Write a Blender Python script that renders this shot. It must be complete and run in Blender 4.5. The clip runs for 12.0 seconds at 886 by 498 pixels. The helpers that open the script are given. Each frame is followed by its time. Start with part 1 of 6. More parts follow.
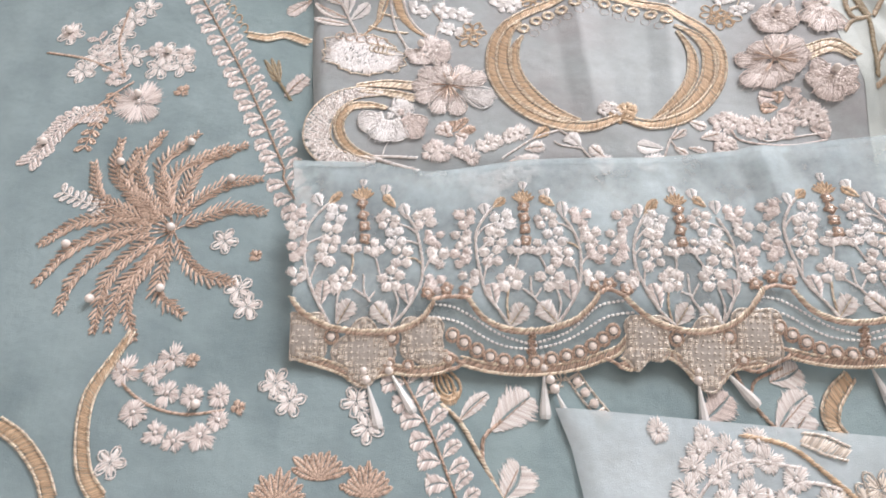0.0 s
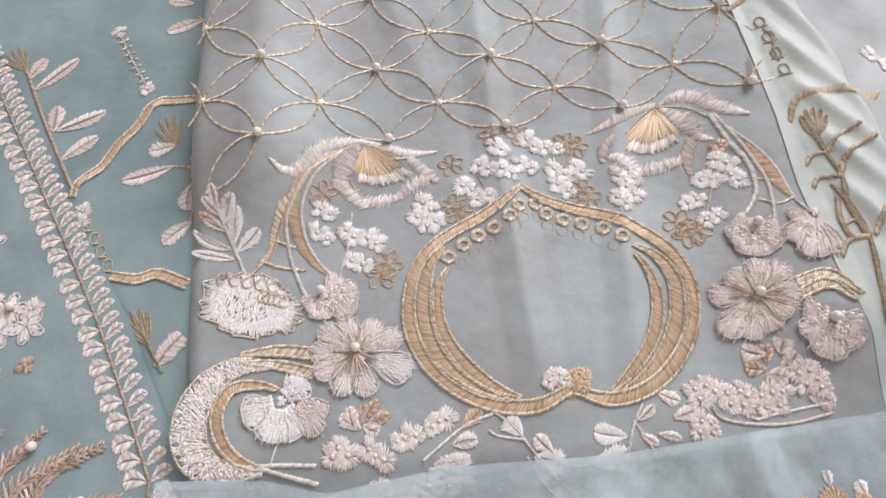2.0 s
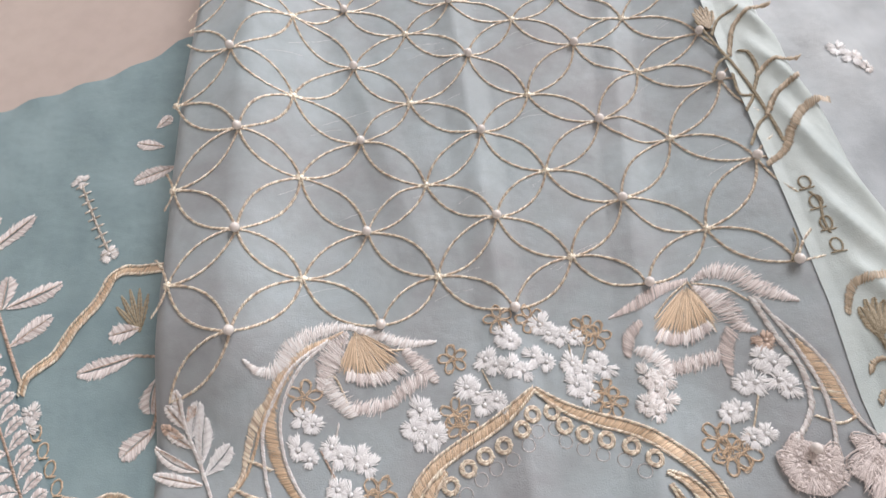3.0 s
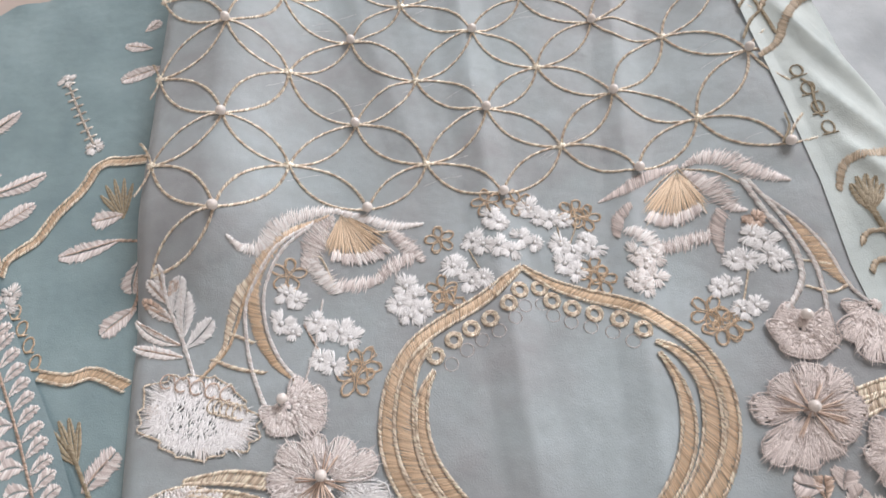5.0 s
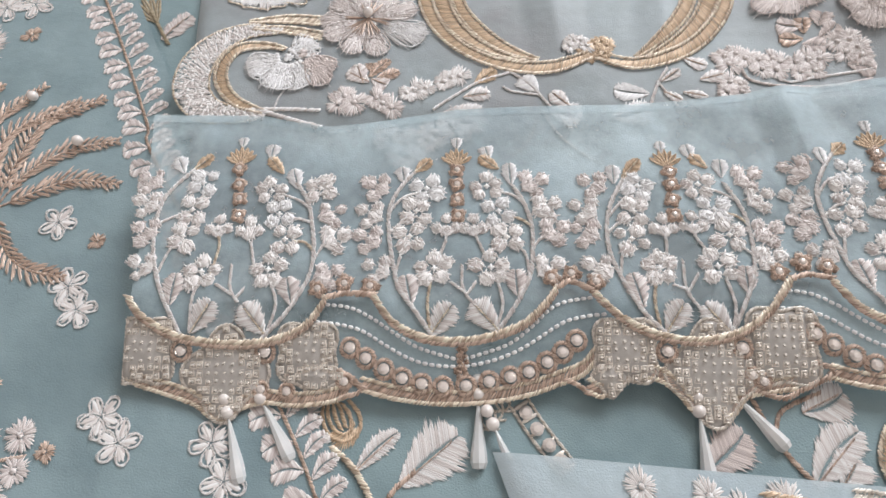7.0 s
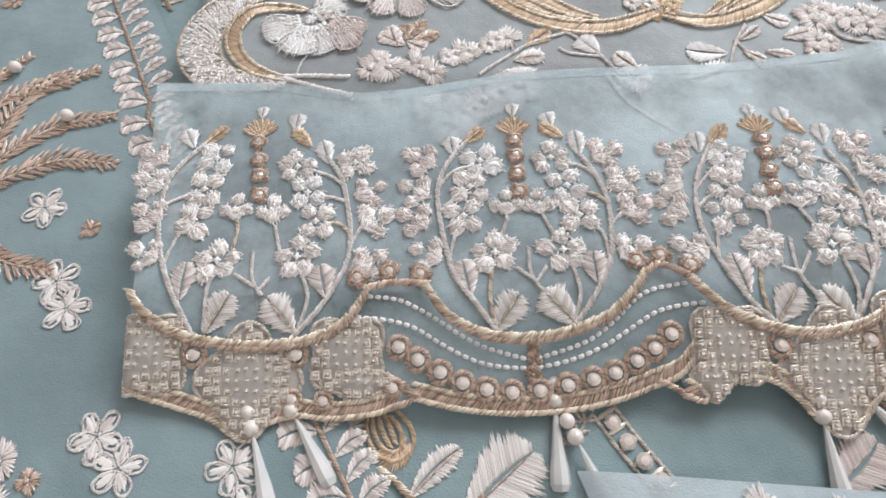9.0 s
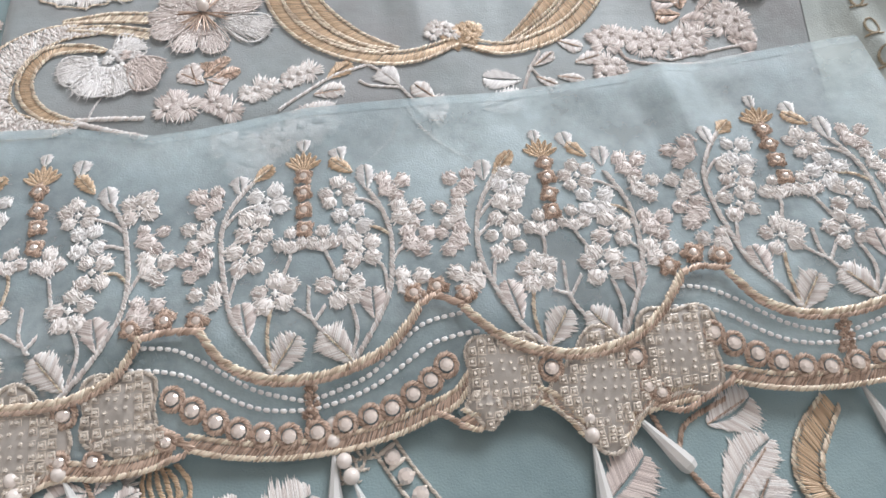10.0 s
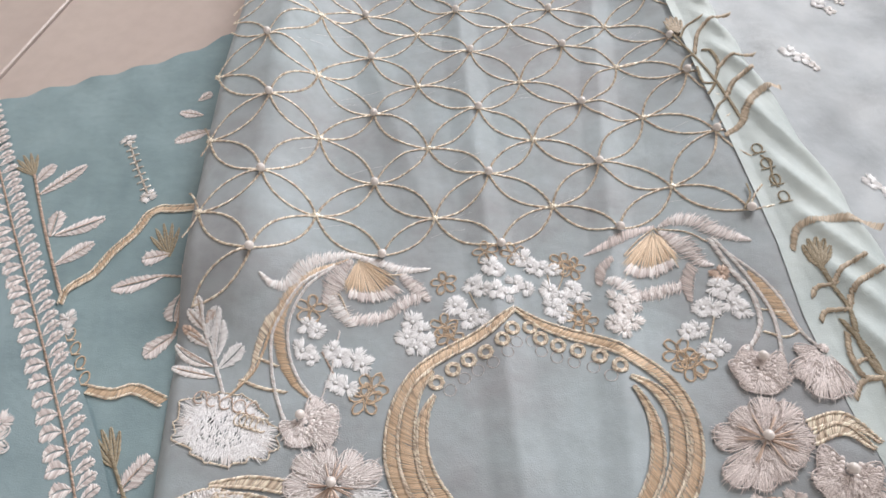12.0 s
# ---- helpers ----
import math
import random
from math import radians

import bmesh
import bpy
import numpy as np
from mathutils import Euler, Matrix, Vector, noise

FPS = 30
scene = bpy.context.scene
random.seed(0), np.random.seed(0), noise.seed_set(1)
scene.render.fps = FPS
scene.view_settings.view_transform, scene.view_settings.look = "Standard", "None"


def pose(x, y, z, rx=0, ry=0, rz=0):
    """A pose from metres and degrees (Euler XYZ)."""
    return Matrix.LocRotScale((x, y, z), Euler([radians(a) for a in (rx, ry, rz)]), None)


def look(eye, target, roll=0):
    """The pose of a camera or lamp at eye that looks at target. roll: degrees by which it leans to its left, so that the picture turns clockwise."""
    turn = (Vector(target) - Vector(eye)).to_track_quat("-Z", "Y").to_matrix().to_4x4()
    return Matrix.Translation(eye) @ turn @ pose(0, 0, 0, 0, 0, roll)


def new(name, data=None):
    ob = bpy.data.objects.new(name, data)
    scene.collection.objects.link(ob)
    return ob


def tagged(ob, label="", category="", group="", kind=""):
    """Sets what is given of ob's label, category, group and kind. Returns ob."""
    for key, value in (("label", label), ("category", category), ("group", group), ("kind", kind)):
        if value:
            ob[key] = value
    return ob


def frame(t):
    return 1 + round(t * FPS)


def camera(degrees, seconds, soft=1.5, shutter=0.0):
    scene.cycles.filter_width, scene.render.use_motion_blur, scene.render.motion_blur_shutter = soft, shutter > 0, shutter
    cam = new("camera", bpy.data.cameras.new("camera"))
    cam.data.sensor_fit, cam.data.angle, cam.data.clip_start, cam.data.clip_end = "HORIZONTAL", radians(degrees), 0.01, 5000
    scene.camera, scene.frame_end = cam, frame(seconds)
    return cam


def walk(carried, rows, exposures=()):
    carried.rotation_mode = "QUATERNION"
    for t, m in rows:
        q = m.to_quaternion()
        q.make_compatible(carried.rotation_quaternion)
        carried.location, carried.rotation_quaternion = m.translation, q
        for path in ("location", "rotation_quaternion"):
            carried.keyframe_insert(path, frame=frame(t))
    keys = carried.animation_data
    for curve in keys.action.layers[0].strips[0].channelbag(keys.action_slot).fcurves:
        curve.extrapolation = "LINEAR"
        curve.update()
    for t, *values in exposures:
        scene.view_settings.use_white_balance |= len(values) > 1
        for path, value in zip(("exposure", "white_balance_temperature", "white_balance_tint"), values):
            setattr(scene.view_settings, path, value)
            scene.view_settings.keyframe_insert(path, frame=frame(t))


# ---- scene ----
cam = camera(74.0, 12.0, shutter=0.12)
PATH = [
    (0, (0.01047, 0.04185, 0.23298), (-0.00112, 0.16496, -0.04035), -4.78),
    (0.5, (0.03588, 0.08204, 0.23535), (0.03018, 0.20485, -0.03831), -5.66),
    (1, (0.04610, 0.09450, 0.22202), (0.03750, 0.21432, -0.05288), -7.41),
    (1.5, (0.04841, 0.11878, 0.22125), (0.04550, 0.23797, -0.05405), -4.93),
    (2, (0.04210, 0.16757, 0.22651), (0.03610, 0.29353, -0.04569), -6.01),
    (2.5, (0.04761, 0.21177, 0.22287), (0.03944, 0.33953, -0.04844), -6.40),
    (2.7, (0.04924, 0.23440, 0.22487), (0.03984, 0.36318, -0.04592), -7.38),
    (4.3, (0.03895, 0.27047, 0.23059), (0.03579, 0.40644, -0.03681), -6.01),
    (4.5, (0.04282, 0.25103, 0.22338), (0.03550, 0.39250, -0.04107), -7.58),
    (5, (0.04905, 0.20902, 0.20383), (0.04187, 0.34155, -0.06522), -6.57),
    (5.5, (0.05246, 0.15935, 0.20370), (0.04131, 0.28799, -0.06709), -8.76),
    (6, (0.04280, 0.11038, 0.19622), (0.02588, 0.23080, -0.07803), -9.80),
    (6.5, (0.04196, 0.07252, 0.17882), (0.02616, 0.20042, -0.09208), -8.12),
    (7, (0.03946, 0.06212, 0.16706), (0.02466, 0.18875, -0.10450), -6.41),
    (7.2, (0.03146, 0.06321, 0.16017), (0.02110, 0.19712, -0.10809), -3.31),
    (8.8, (0.01215, 0.06404, 0.13984), (0.00190, 0.19662, -0.12908), -4.84),
    (9, (0.02065, 0.06621, 0.14038), (0.01069, 0.19861, -0.12864), -5.04),
    (9.5, (0.05054, 0.07059, 0.14032), (0.05812, 0.20655, -0.12700), -0.97),
    (10, (0.06332, 0.07041, 0.14270), (0.07634, 0.20566, -0.12476), 0.17),
    (10.5, (0.05741, 0.09678, 0.17626), (0.06752, 0.23481, -0.08991), 0.71),
    (11, (0.05766, 0.14093, 0.20503), (0.05843, 0.29218, -0.05405), -2.34),
    (11.5, (0.05317, 0.17847, 0.22469), (0.05270, 0.34252, -0.02649), -3.28),
    (12, (0.05182, 0.18368, 0.22668), (0.04125, 0.34780, -0.02423), -5.18),
]
walk(cam, [(t, look(eye, target, roll)) for t, eye, target, roll in PATH],
     [(0, 0.15, 6600, 14), (0.5, 0.0, 6550, 15), (1.0, -0.03, 6550, 15), (2.5, -0.14, 6450, 13), (5.5, -0.17, 6350, 11), (7.0, -0.13, 6250, 9), (9.5, -0.09, 6250, 9), (12, -0.14, 6350, 10.5)])

# ---- world, light ----
world = bpy.data.worlds.new("sky")
scene.world = world
world.use_nodes = True
wn = world.node_tree
sky = wn.nodes.new("ShaderNodeTexSky")
sky.sky_type, sky.sun_disc = "NISHITA", False
sky.sun_elevation, sky.sun_rotation = radians(38), radians(60)
wn.links.new(sky.outputs[0], wn.nodes["Background"].inputs[0])
wn.nodes["Background"].inputs[1].default_value = 0.1


def window_light(eye, target, wide, high, watts, colour):
    data = bpy.data.lights.new("window_daylight", "AREA")
    data.shape, data.size, data.size_y, data.energy, data.color = "RECTANGLE", wide, high, watts, colour
    lamp = new("window_daylight", data)
    lamp.matrix_world = look(eye, target)
    return lamp


WIN = (1.45, 2.3)  # x of the window's centre, y of the window wall
window_light((WIN[0], WIN[1] - 0.02, 1.65), (WIN[0] - 0.45, WIN[1] - 1.0, 1.15), 1.9, 1.4, 106, (1.0, 0.985, 0.985))


# ---- materials ----
def material(name):
    m = bpy.data.materials.new(name)
    m.use_nodes = True
    return m, m.node_tree, m.node_tree.nodes["Principled BSDF"]


def noise_node(nt, scale, detail=3.0, rough=0.55, stretch=None):
    n = nt.nodes.new("ShaderNodeTexNoise")
    n.inputs["Scale"].default_value, n.inputs["Detail"].default_value, n.inputs["Roughness"].default_value = scale, detail, rough
    co = nt.nodes.new("ShaderNodeTexCoord")
    if stretch:
        mp = nt.nodes.new("ShaderNodeMapping")
        mp.inputs["Scale"].default_value = stretch
        nt.links.new(co.outputs["Object"], mp.inputs["Vector"])
        nt.links.new(mp.outputs[0], n.inputs["Vector"])
    else:
        nt.links.new(co.outputs["Object"], n.inputs["Vector"])
    return n


def ramp(nt, src, stops):
    r = nt.nodes.new("ShaderNodeValToRGB")
    while len(r.color_ramp.elements) < len(stops):
        r.color_ramp.elements.new(0.5)
    for e, (at, c) in zip(r.color_ramp.elements, stops):
        e.position, e.color = at, (*c, 1)
    nt.links.new(src, r.inputs[0])
    return r


def mix_colour(nt, kind, fac, a, b):
    n = nt.nodes.new("ShaderNodeMix")
    n.data_type, n.blend_type = "RGBA", kind
    for sock, v in ((n.inputs[0], fac), (n.inputs[6], a), (n.inputs[7], b)):
        if isinstance(v, bpy.types.NodeSocket):
            nt.links.new(v, sock)
        else:
            sock.default_value = v if not isinstance(v, tuple) else (*v, 1)
    return n.outputs[2]


def bump(nt, bsdf, height, strength, distance):
    b = nt.nodes.new("ShaderNodeBump")
    b.inputs["Strength"].default_value, b.inputs["Distance"].default_value = strength, distance
    nt.links.new(height, b.inputs["Height"])
    nt.links.new(b.outputs[0], bsdf.inputs["Normal"])
    return b


def cloth(name, light, dark, clear=0.0, clear_var=0.0, gloss=0.5, pitch=0.00045):
    """Organza: a fine weave with soft mottling, and where it is sheer, part of the rays pass between the threads."""
    m, nt, bsdf = material(name)
    big, mid = noise_node(nt, 14.0, 4, 0.6), noise_node(nt, 55.0, 5, 0.6)
    tone = ramp(nt, big.outputs["Fac"], [(0.38, dark), (0.60, light)])
    col = mix_colour(nt, "MULTIPLY", 0.35, tone.outputs[0], ramp(nt, mid.outputs["Fac"], [(0.36, (0.70, 0.73, 0.76)), (0.62, (1, 1, 1))]).outputs[0])
    nt.links.new(col, bsdf.inputs["Base Color"])
    bsdf.inputs["Roughness"].default_value = gloss
    bsdf.inputs["Specular IOR Level"].default_value = 0.35
    bsdf.inputs["Sheen Weight"].default_value = 0.25
    bsdf.inputs["Sheen Roughness"].default_value = 0.4
    streak = noise_node(nt, 24.0, 4, 0.55)
    hsum = nt.nodes.new("ShaderNodeMath")
    hsum.operation = "MULTIPLY_ADD"
    nt.links.new(noise_node(nt, 0.9 / pitch, 1).outputs["Fac"], hsum.inputs[0])
    hsum.inputs[1].default_value = 0.06
    nt.links.new(streak.outputs["Fac"], hsum.inputs[2])
    bump(nt, bsdf, hsum.outputs[0], 0.5, 0.0040)
    if clear > 0:
        tr = nt.nodes.new("ShaderNodeBsdfTransparent")
        mx = nt.nodes.new("ShaderNodeMixShader")
        cl = ramp(nt, mid.outputs["Fac"], [(0.34, (clear - clear_var,) * 3), (0.64, (clear + clear_var,) * 3)])
        nt.links.new(cl.outputs[0], mx.inputs[0])
        nt.links.new(bsdf.outputs[0], mx.inputs[1])
        nt.links.new(tr.outputs[0], mx.inputs[2])
        nt.links.new(mx.outputs[0], nt.nodes["Material Output"].inputs[0])
    return m


def thread(name, light, dark, rough=0.42, metal=0.0):
    """Embroidery thread: each stitch a little lighter or darker than its neighbour."""
    m, nt, bsdf = material(name)
    geo = nt.nodes.new("ShaderNodeNewGeometry")
    tone = ramp(nt, geo.outputs["Random Per Island"], [(0.0, dark), (0.62, light), (1.0, tuple(min(1.0, c * 1.12) for c in light))])
    patch = noise_node(nt, 60.0, 2)
    col = mix_colour(nt, "MULTIPLY", 0.3, tone.outputs[0], ramp(nt, patch.outputs["Fac"], [(0.3, (0.78, 0.76, 0.75)), (0.65, (1, 1, 1))]).outputs[0])
    nt.links.new(col, bsdf.inputs["Base Color"])
    bsdf.inputs["Roughness"].default_value, bsdf.inputs["Metallic"].default_value = rough, metal
    bsdf.inputs["Specular IOR Level"].default_value = 0.5
    fine = noise_node(nt, 2500.0, 2)
    bump(nt, bsdf, fine.outputs["Fac"], 0.4, 0.0002)
    return m


def plain(name, colour, rough, metal=0.0, grain=120.0, coat=0.0):
    m, nt, bsdf = material(name)
    n = noise_node(nt, grain, 3)
    col = ramp(nt, n.outputs["Fac"], [(0.3, tuple(c * 0.9 for c in colour)), (0.7, tuple(min(1.0, c * 1.05) for c in colour))])
    nt.links.new(col.outputs[0], bsdf.inputs["Base Color"])
    bsdf.inputs["Roughness"].default_value, bsdf.inputs["Metallic"].default_value = rough, metal
    bsdf.inputs["Coat Weight"].default_value = coat
    bump(nt, bsdf, n.outputs["Fac"], 0.1, 0.0005)
    return m


AQUA = cloth("aqua_organza", (0.305, 0.405, 0.435), (0.235, 0.32, 0.345), gloss=0.45)
SEAGREEN = cloth("sea_green_organza", (0.305, 0.41, 0.435), (0.235, 0.325, 0.345), gloss=0.45)
GREY = cloth("lilac_grey_organza", (0.475, 0.54, 0.565), (0.405, 0.42, 0.435), 0.16, 0.12)
SHEER = cloth("sheer_organza", (0.70, 0.85, 0.90), (0.48, 0.60, 0.65), 0.50, 0.22)
TRIM = cloth("white_sheer_organza", (0.72, 0.83, 0.88), (0.57, 0.67, 0.72), 0.26, 0.14)
MINT = cloth("mint_organza", (0.69, 0.765, 0.745), (0.53, 0.60, 0.59), 0.10, 0.06)
PALE = cloth("pale_organza", (0.53, 0.565, 0.585), (0.35, 0.38, 0.40), 0.05, 0.04)
GOLD = thread("gold_thread", (0.80, 0.63, 0.46), (0.54, 0.395, 0.265), 0.32, 0.15)
CHAMPAGNE = thread("champagne_thread", (0.96, 0.84, 0.70), (0.46, 0.35, 0.25), 0.28, 0.15)
COPPER = thread("rose_gold_thread", (0.76, 0.60, 0.50), (0.36, 0.25, 0.19), 0.30, 0.12)
BLUSH = thread("blush_thread", (0.93, 0.865, 0.845), (0.58, 0.505, 0.485), 0.30)
DUSTY = thread("dusty_pink_thread", (0.83, 0.75, 0.72), (0.57, 0.49, 0.47), 0.34)
IVORY = thread("ivory_thread", (0.97, 0.94, 0.92), (0.70, 0.64, 0.62), 0.30)
WHITE = thread("white_thread", (0.97, 0.97, 0.975), (0.80, 0.79, 0.80), 0.32)
SILVER = thread("silver_thread", (0.84, 0.78, 0.71), (0.50, 0.44, 0.38), 0.30, 0.25)
OLIVE = thread("olive_gold_thread", (0.46, 0.39, 0.28), (0.30, 0.25, 0.17), 0.55)
TAUPE = thread("taupe_thread", (0.60, 0.50, 0.38), (0.40, 0.32, 0.23), 0.5)
PEARL = plain("pearl", (0.86, 0.80, 0.76), 0.22, coat=0.5)
STONE = plain("cut_stone", (0.92, 0.84, 0.79), 0.10, metal=0.45, coat=1.0)
DROP = plain("glass_drop", (0.95, 0.97, 0.97), 0.22, coat=0.6)
DROP.node_tree.nodes["Principled BSDF"].inputs["Transmission Weight"].default_value = 0.3
PAINT = plain("wall_paint", (0.66, 0.63, 0.60), 0.8, grain=20.0)


# ---- stitches: all embroidery is built from raised threads laid on a cloth ----
class Bag:
    def __init__(self):
        self.v, self.f, self.n = [], [], 0

    def add(self, verts, faces):
        self.v.append(np.asarray(verts, float).reshape(-1, 3))
        self.f.extend([tuple(int(i) + self.n for i in f) for f in faces])
        self.n += len(self.v[-1])

    def mesh(self, name, smooth=True):
        me = bpy.data.meshes.new(name)
        me.from_pydata(np.concatenate(self.v).tolist(), [], self.f)
        if smooth:
            me.polygons.foreach_set("use_smooth", [True] * len(me.polygons))
        me.update()
        return me


STITCH = [(0, 2, 3), (0, 3, 4), (2, 5, 6, 3), (3, 6, 7, 4), (1, 6, 5), (1, 7, 6)]
rng = np.random.default_rng(7)


def stitches(bag, a, b, surf, width, height, lift=0.0, arch=0.0):
    """Threads from plan points a to b (n x 2), on the surface surf(x, y)."""
    a, b = np.atleast_2d(a).astype(float), np.atleast_2d(b).astype(float)
    n = len(a)
    d = b - a
    d /= np.maximum(np.linalg.norm(d, axis=1, keepdims=True), 1e-9)
    side = np.stack([-d[:, 1], d[:, 0]], 1) * (np.asarray(width).reshape(-1, 1) / 2)
    height, arch = 0.72 * height, 0.72 * arch
    lift = 0.75 * np.broadcast_to(lift, (n,)) + 0.4 * height * rng.random(n)

    def at(q, up):
        return np.column_stack([q, surf(q[:, 0], q[:, 1]) + lift + up])

    p, q = a + (b - a) * 0.2, a + (b - a) * 0.8
    v = np.stack([at(a, 0), at(b, 0), at(p - side, 0), at(p, height + arch), at(p + side, 0),
                  at(q - side, 0), at(q, height + arch), at(q + side, 0)], 1)
    base = bag.n
    bag.v.append(v.reshape(-1, 3))
    for k in range(n):
        o = base + 8 * k
        bag.f.extend([tuple(o + i for i in f) for f in STITCH])
    bag.n += 8 * n


def spline(points, n):
    """n points evenly spaced along a smooth curve through the given ones."""
    p = np.asarray(points, float)
    if len(p) == 2:
        return p[0] + (p[1] - p[0]) * np.linspace(0, 1, n)[:, None]
    e = np.vstack([2 * p[0] - p[1], p, 2 * p[-1] - p[-2]])
    out = []
    for i in range(len(p) - 1):
        a, b, c, d = e[i:i + 4]
        t = np.linspace(0, 1, 24, endpoint=False)[:, None]
        out.append(0.5 * (2 * b + (c - a) * t + (2 * a - 5 * b + 4 * c - d) * t ** 2 + (3 * b - a - 3 * c + d) * t ** 3))
    out = np.vstack(out + [p[-1:]])
    s = np.r_[0, np.cumsum(np.linalg.norm(np.diff(out, axis=0), axis=1))]
    u = np.linspace(0, s[-1], n)
    return np.column_stack([np.interp(u, s, out[:, k]) for k in range(2)])


def length(points):
    q = spline(points, 60)
    return np.linalg.norm(np.diff(q, axis=0), axis=1).sum()


def normals(q):
    d = np.gradient(q, axis=0)
    d /= np.maximum(np.linalg.norm(d, axis=1, keepdims=True), 1e-9)
    return d, np.stack([-d[:, 1], d[:, 0]], 1)


def cord(bag, points, surf, width=0.0009, lift=0.0003, pitch=0.0005, height=None):
    """A twisted cord: slanting turns laid along a curve."""
    n = max(3, int(length(points) / (pitch * 0.62)))
    q = spline(points, n)
    d, s = normals(q)
    w = width * (1 + 0.12 * rng.standard_normal((n, 1)))
    d = d * (1 + 0.35 * rng.standard_normal((n, 1)))
    stitches(bag, q - s * w / 2 - d * width * 0.5, q + s * w / 2 + d * width * 0.5, surf, width * 0.36, height or width * 0.5, lift)


def satin(bag, points, widths, surf, lift=0.0002, pitch=0.00034, height=0.0004, slant=0.25, ragged=0.10):
    """A band of threads laid across a curve; widths: along it."""
    n = max(3, int(length(points) / pitch))
    q = spline(points, n)
    d, s = normals(q)
    w = np.interp(np.linspace(0, 1, n), np.linspace(0, 1, len(widths)), widths)[:, None]
    ja, jb = (1 + ragged * rng.standard_normal((n, 1)) for _ in range(2))
    d = d + s * 0.12 * rng.standard_normal((n, 1))
    stitches(bag, q - s * w / 2 * ja - d * w * slant, q + s * w / 2 * jb + d * w * slant, surf, pitch * 1.15, height, lift)


def petal(bag, root, tip, width, surf, lift=0.0003, pitch=0.00042, height=0.0006, blunt=0.6):
    """A petal of threads that run from its root to a rounded, frayed outline."""
    pitch, height = pitch * 0.60, height * 0.6
    root, tip = np.asarray(root, float), np.asarray(tip, float)
    ax = tip - root
    ln = np.linalg.norm(ax)
    ax /= ln
    sd = np.array([-ax[1], ax[0]])
    n = max(5, int(width * 1.25 / pitch))
    u = np.linspace(-1, 1, n)[:, None]
    end = root + ax * ln * (blunt + (1 - blunt) * np.sqrt(np.maximum(0, 1 - u ** 2))) * (1 + 0.09 * rng.standard_normal((n, 1))) + sd * u * width / 2
    end = end + sd * 0.09 * width * rng.standard_normal((n, 1))
    beg = root + sd * u * width * 0.16 + ax * ln * 0.22 * rng.random((n, 1))
    stitches(bag, beg, end, surf, pitch * 1.45, height, lift + 0.00025 * (1 - u[:, 0] ** 2) + 0.0002 * rng.random(n))


def leaf(bag, root, tip, width, surf, lift=0.0003, pitch=0.00045, height=0.0005, bend=0.0):
    """A leaf of threads slanting from its midrib to both edges."""
    pitch, height = pitch * 0.62, height * 0.7
    root, tip = np.asarray(root, float), np.asarray(tip, float)
    ax = tip - root
    ln = np.linalg.norm(ax)
    sd = np.array([-ax[1], ax[0]]) / ln
    n = max(5, int(ln / pitch))
    u = np.linspace(0.0, 0.97, n)[:, None]
    mid = root + ax * u + sd * bend * ln * 4 * u * (1 - u)
    half = width / 2 * np.sin(np.pi * np.clip(u * 0.93 + 0.04, 0, 1)) ** 0.75 * (1 + 0.12 * rng.standard_normal((n, 1)))
    for sign in (-1, 1):
        stitches(bag, mid + sd * sign * half * 0.03, mid + sd * sign * half + ax / ln * half * 0.55, surf, pitch * 1.4, height, lift)


def bead_mesh(name, r, squash=1.0, seg=14, rings=8):
    bag = Bag()
    v, f = [], []
    for i in range(rings + 1):
        a = math.pi * i / rings
        for k in range(seg):
            b = 2 * math.pi * k / seg
            v.append((r * math.sin(a) * math.cos(b), r * math.sin(a) * math.sin(b), r * squash * math.cos(a)))
    for i in range(rings):
        for k in range(seg):
            f.append((i * seg + k, (i + 1) * seg + k, (i + 1) * seg + (k + 1) % seg, i * seg + (k + 1) % seg))
    bag.add(v, f)
    me = bag.mesh(name)
    return me


def part(name, bag, mat, parent, label="", smooth=True):
    """One mesh under a thing or under a part."""
    me = bag if isinstance(bag, bpy.types.Mesh) else bag.mesh(name, smooth)
    if mat and not me.materials:
        me.materials.append(mat)
    ob = new(name, me)
    ob.parent = parent
    return tagged(ob, label)


def put(ob, x, y, z, rz=0.0):
    ob.matrix_basis = pose(x, y, z, 0, 0, rz)
    return ob


# ---- how the cloths lie ----
def ease(a, b, v):
    u = np.clip((np.asarray(v, float) - a) / (b - a), 0, 1)
    return u * u * (3 - 2 * u)


def wrinkle(x, y, seed):
    """Soft, shallow waves of limp cloth."""
    return (np.sin(37 * x + 11 * y + seed) * np.sin(23 * y - 9 * x + 2 * seed) + 0.5 * np.sin(81 * x - 46 * y + 3 * seed) * np.sin(63 * y + 1.7 * seed)) * 0.0006


def tent(d, half):
    """A pressed crease: a sharp ridge with straight flanks."""
    return np.maximum(0.0, 1 - np.abs(d) / half)


def base_z(x, y):
    return 0.001 + 0.6 * (wrinkle(x, y, 1.0) + 0.0009) + 0 * np.asarray(x)


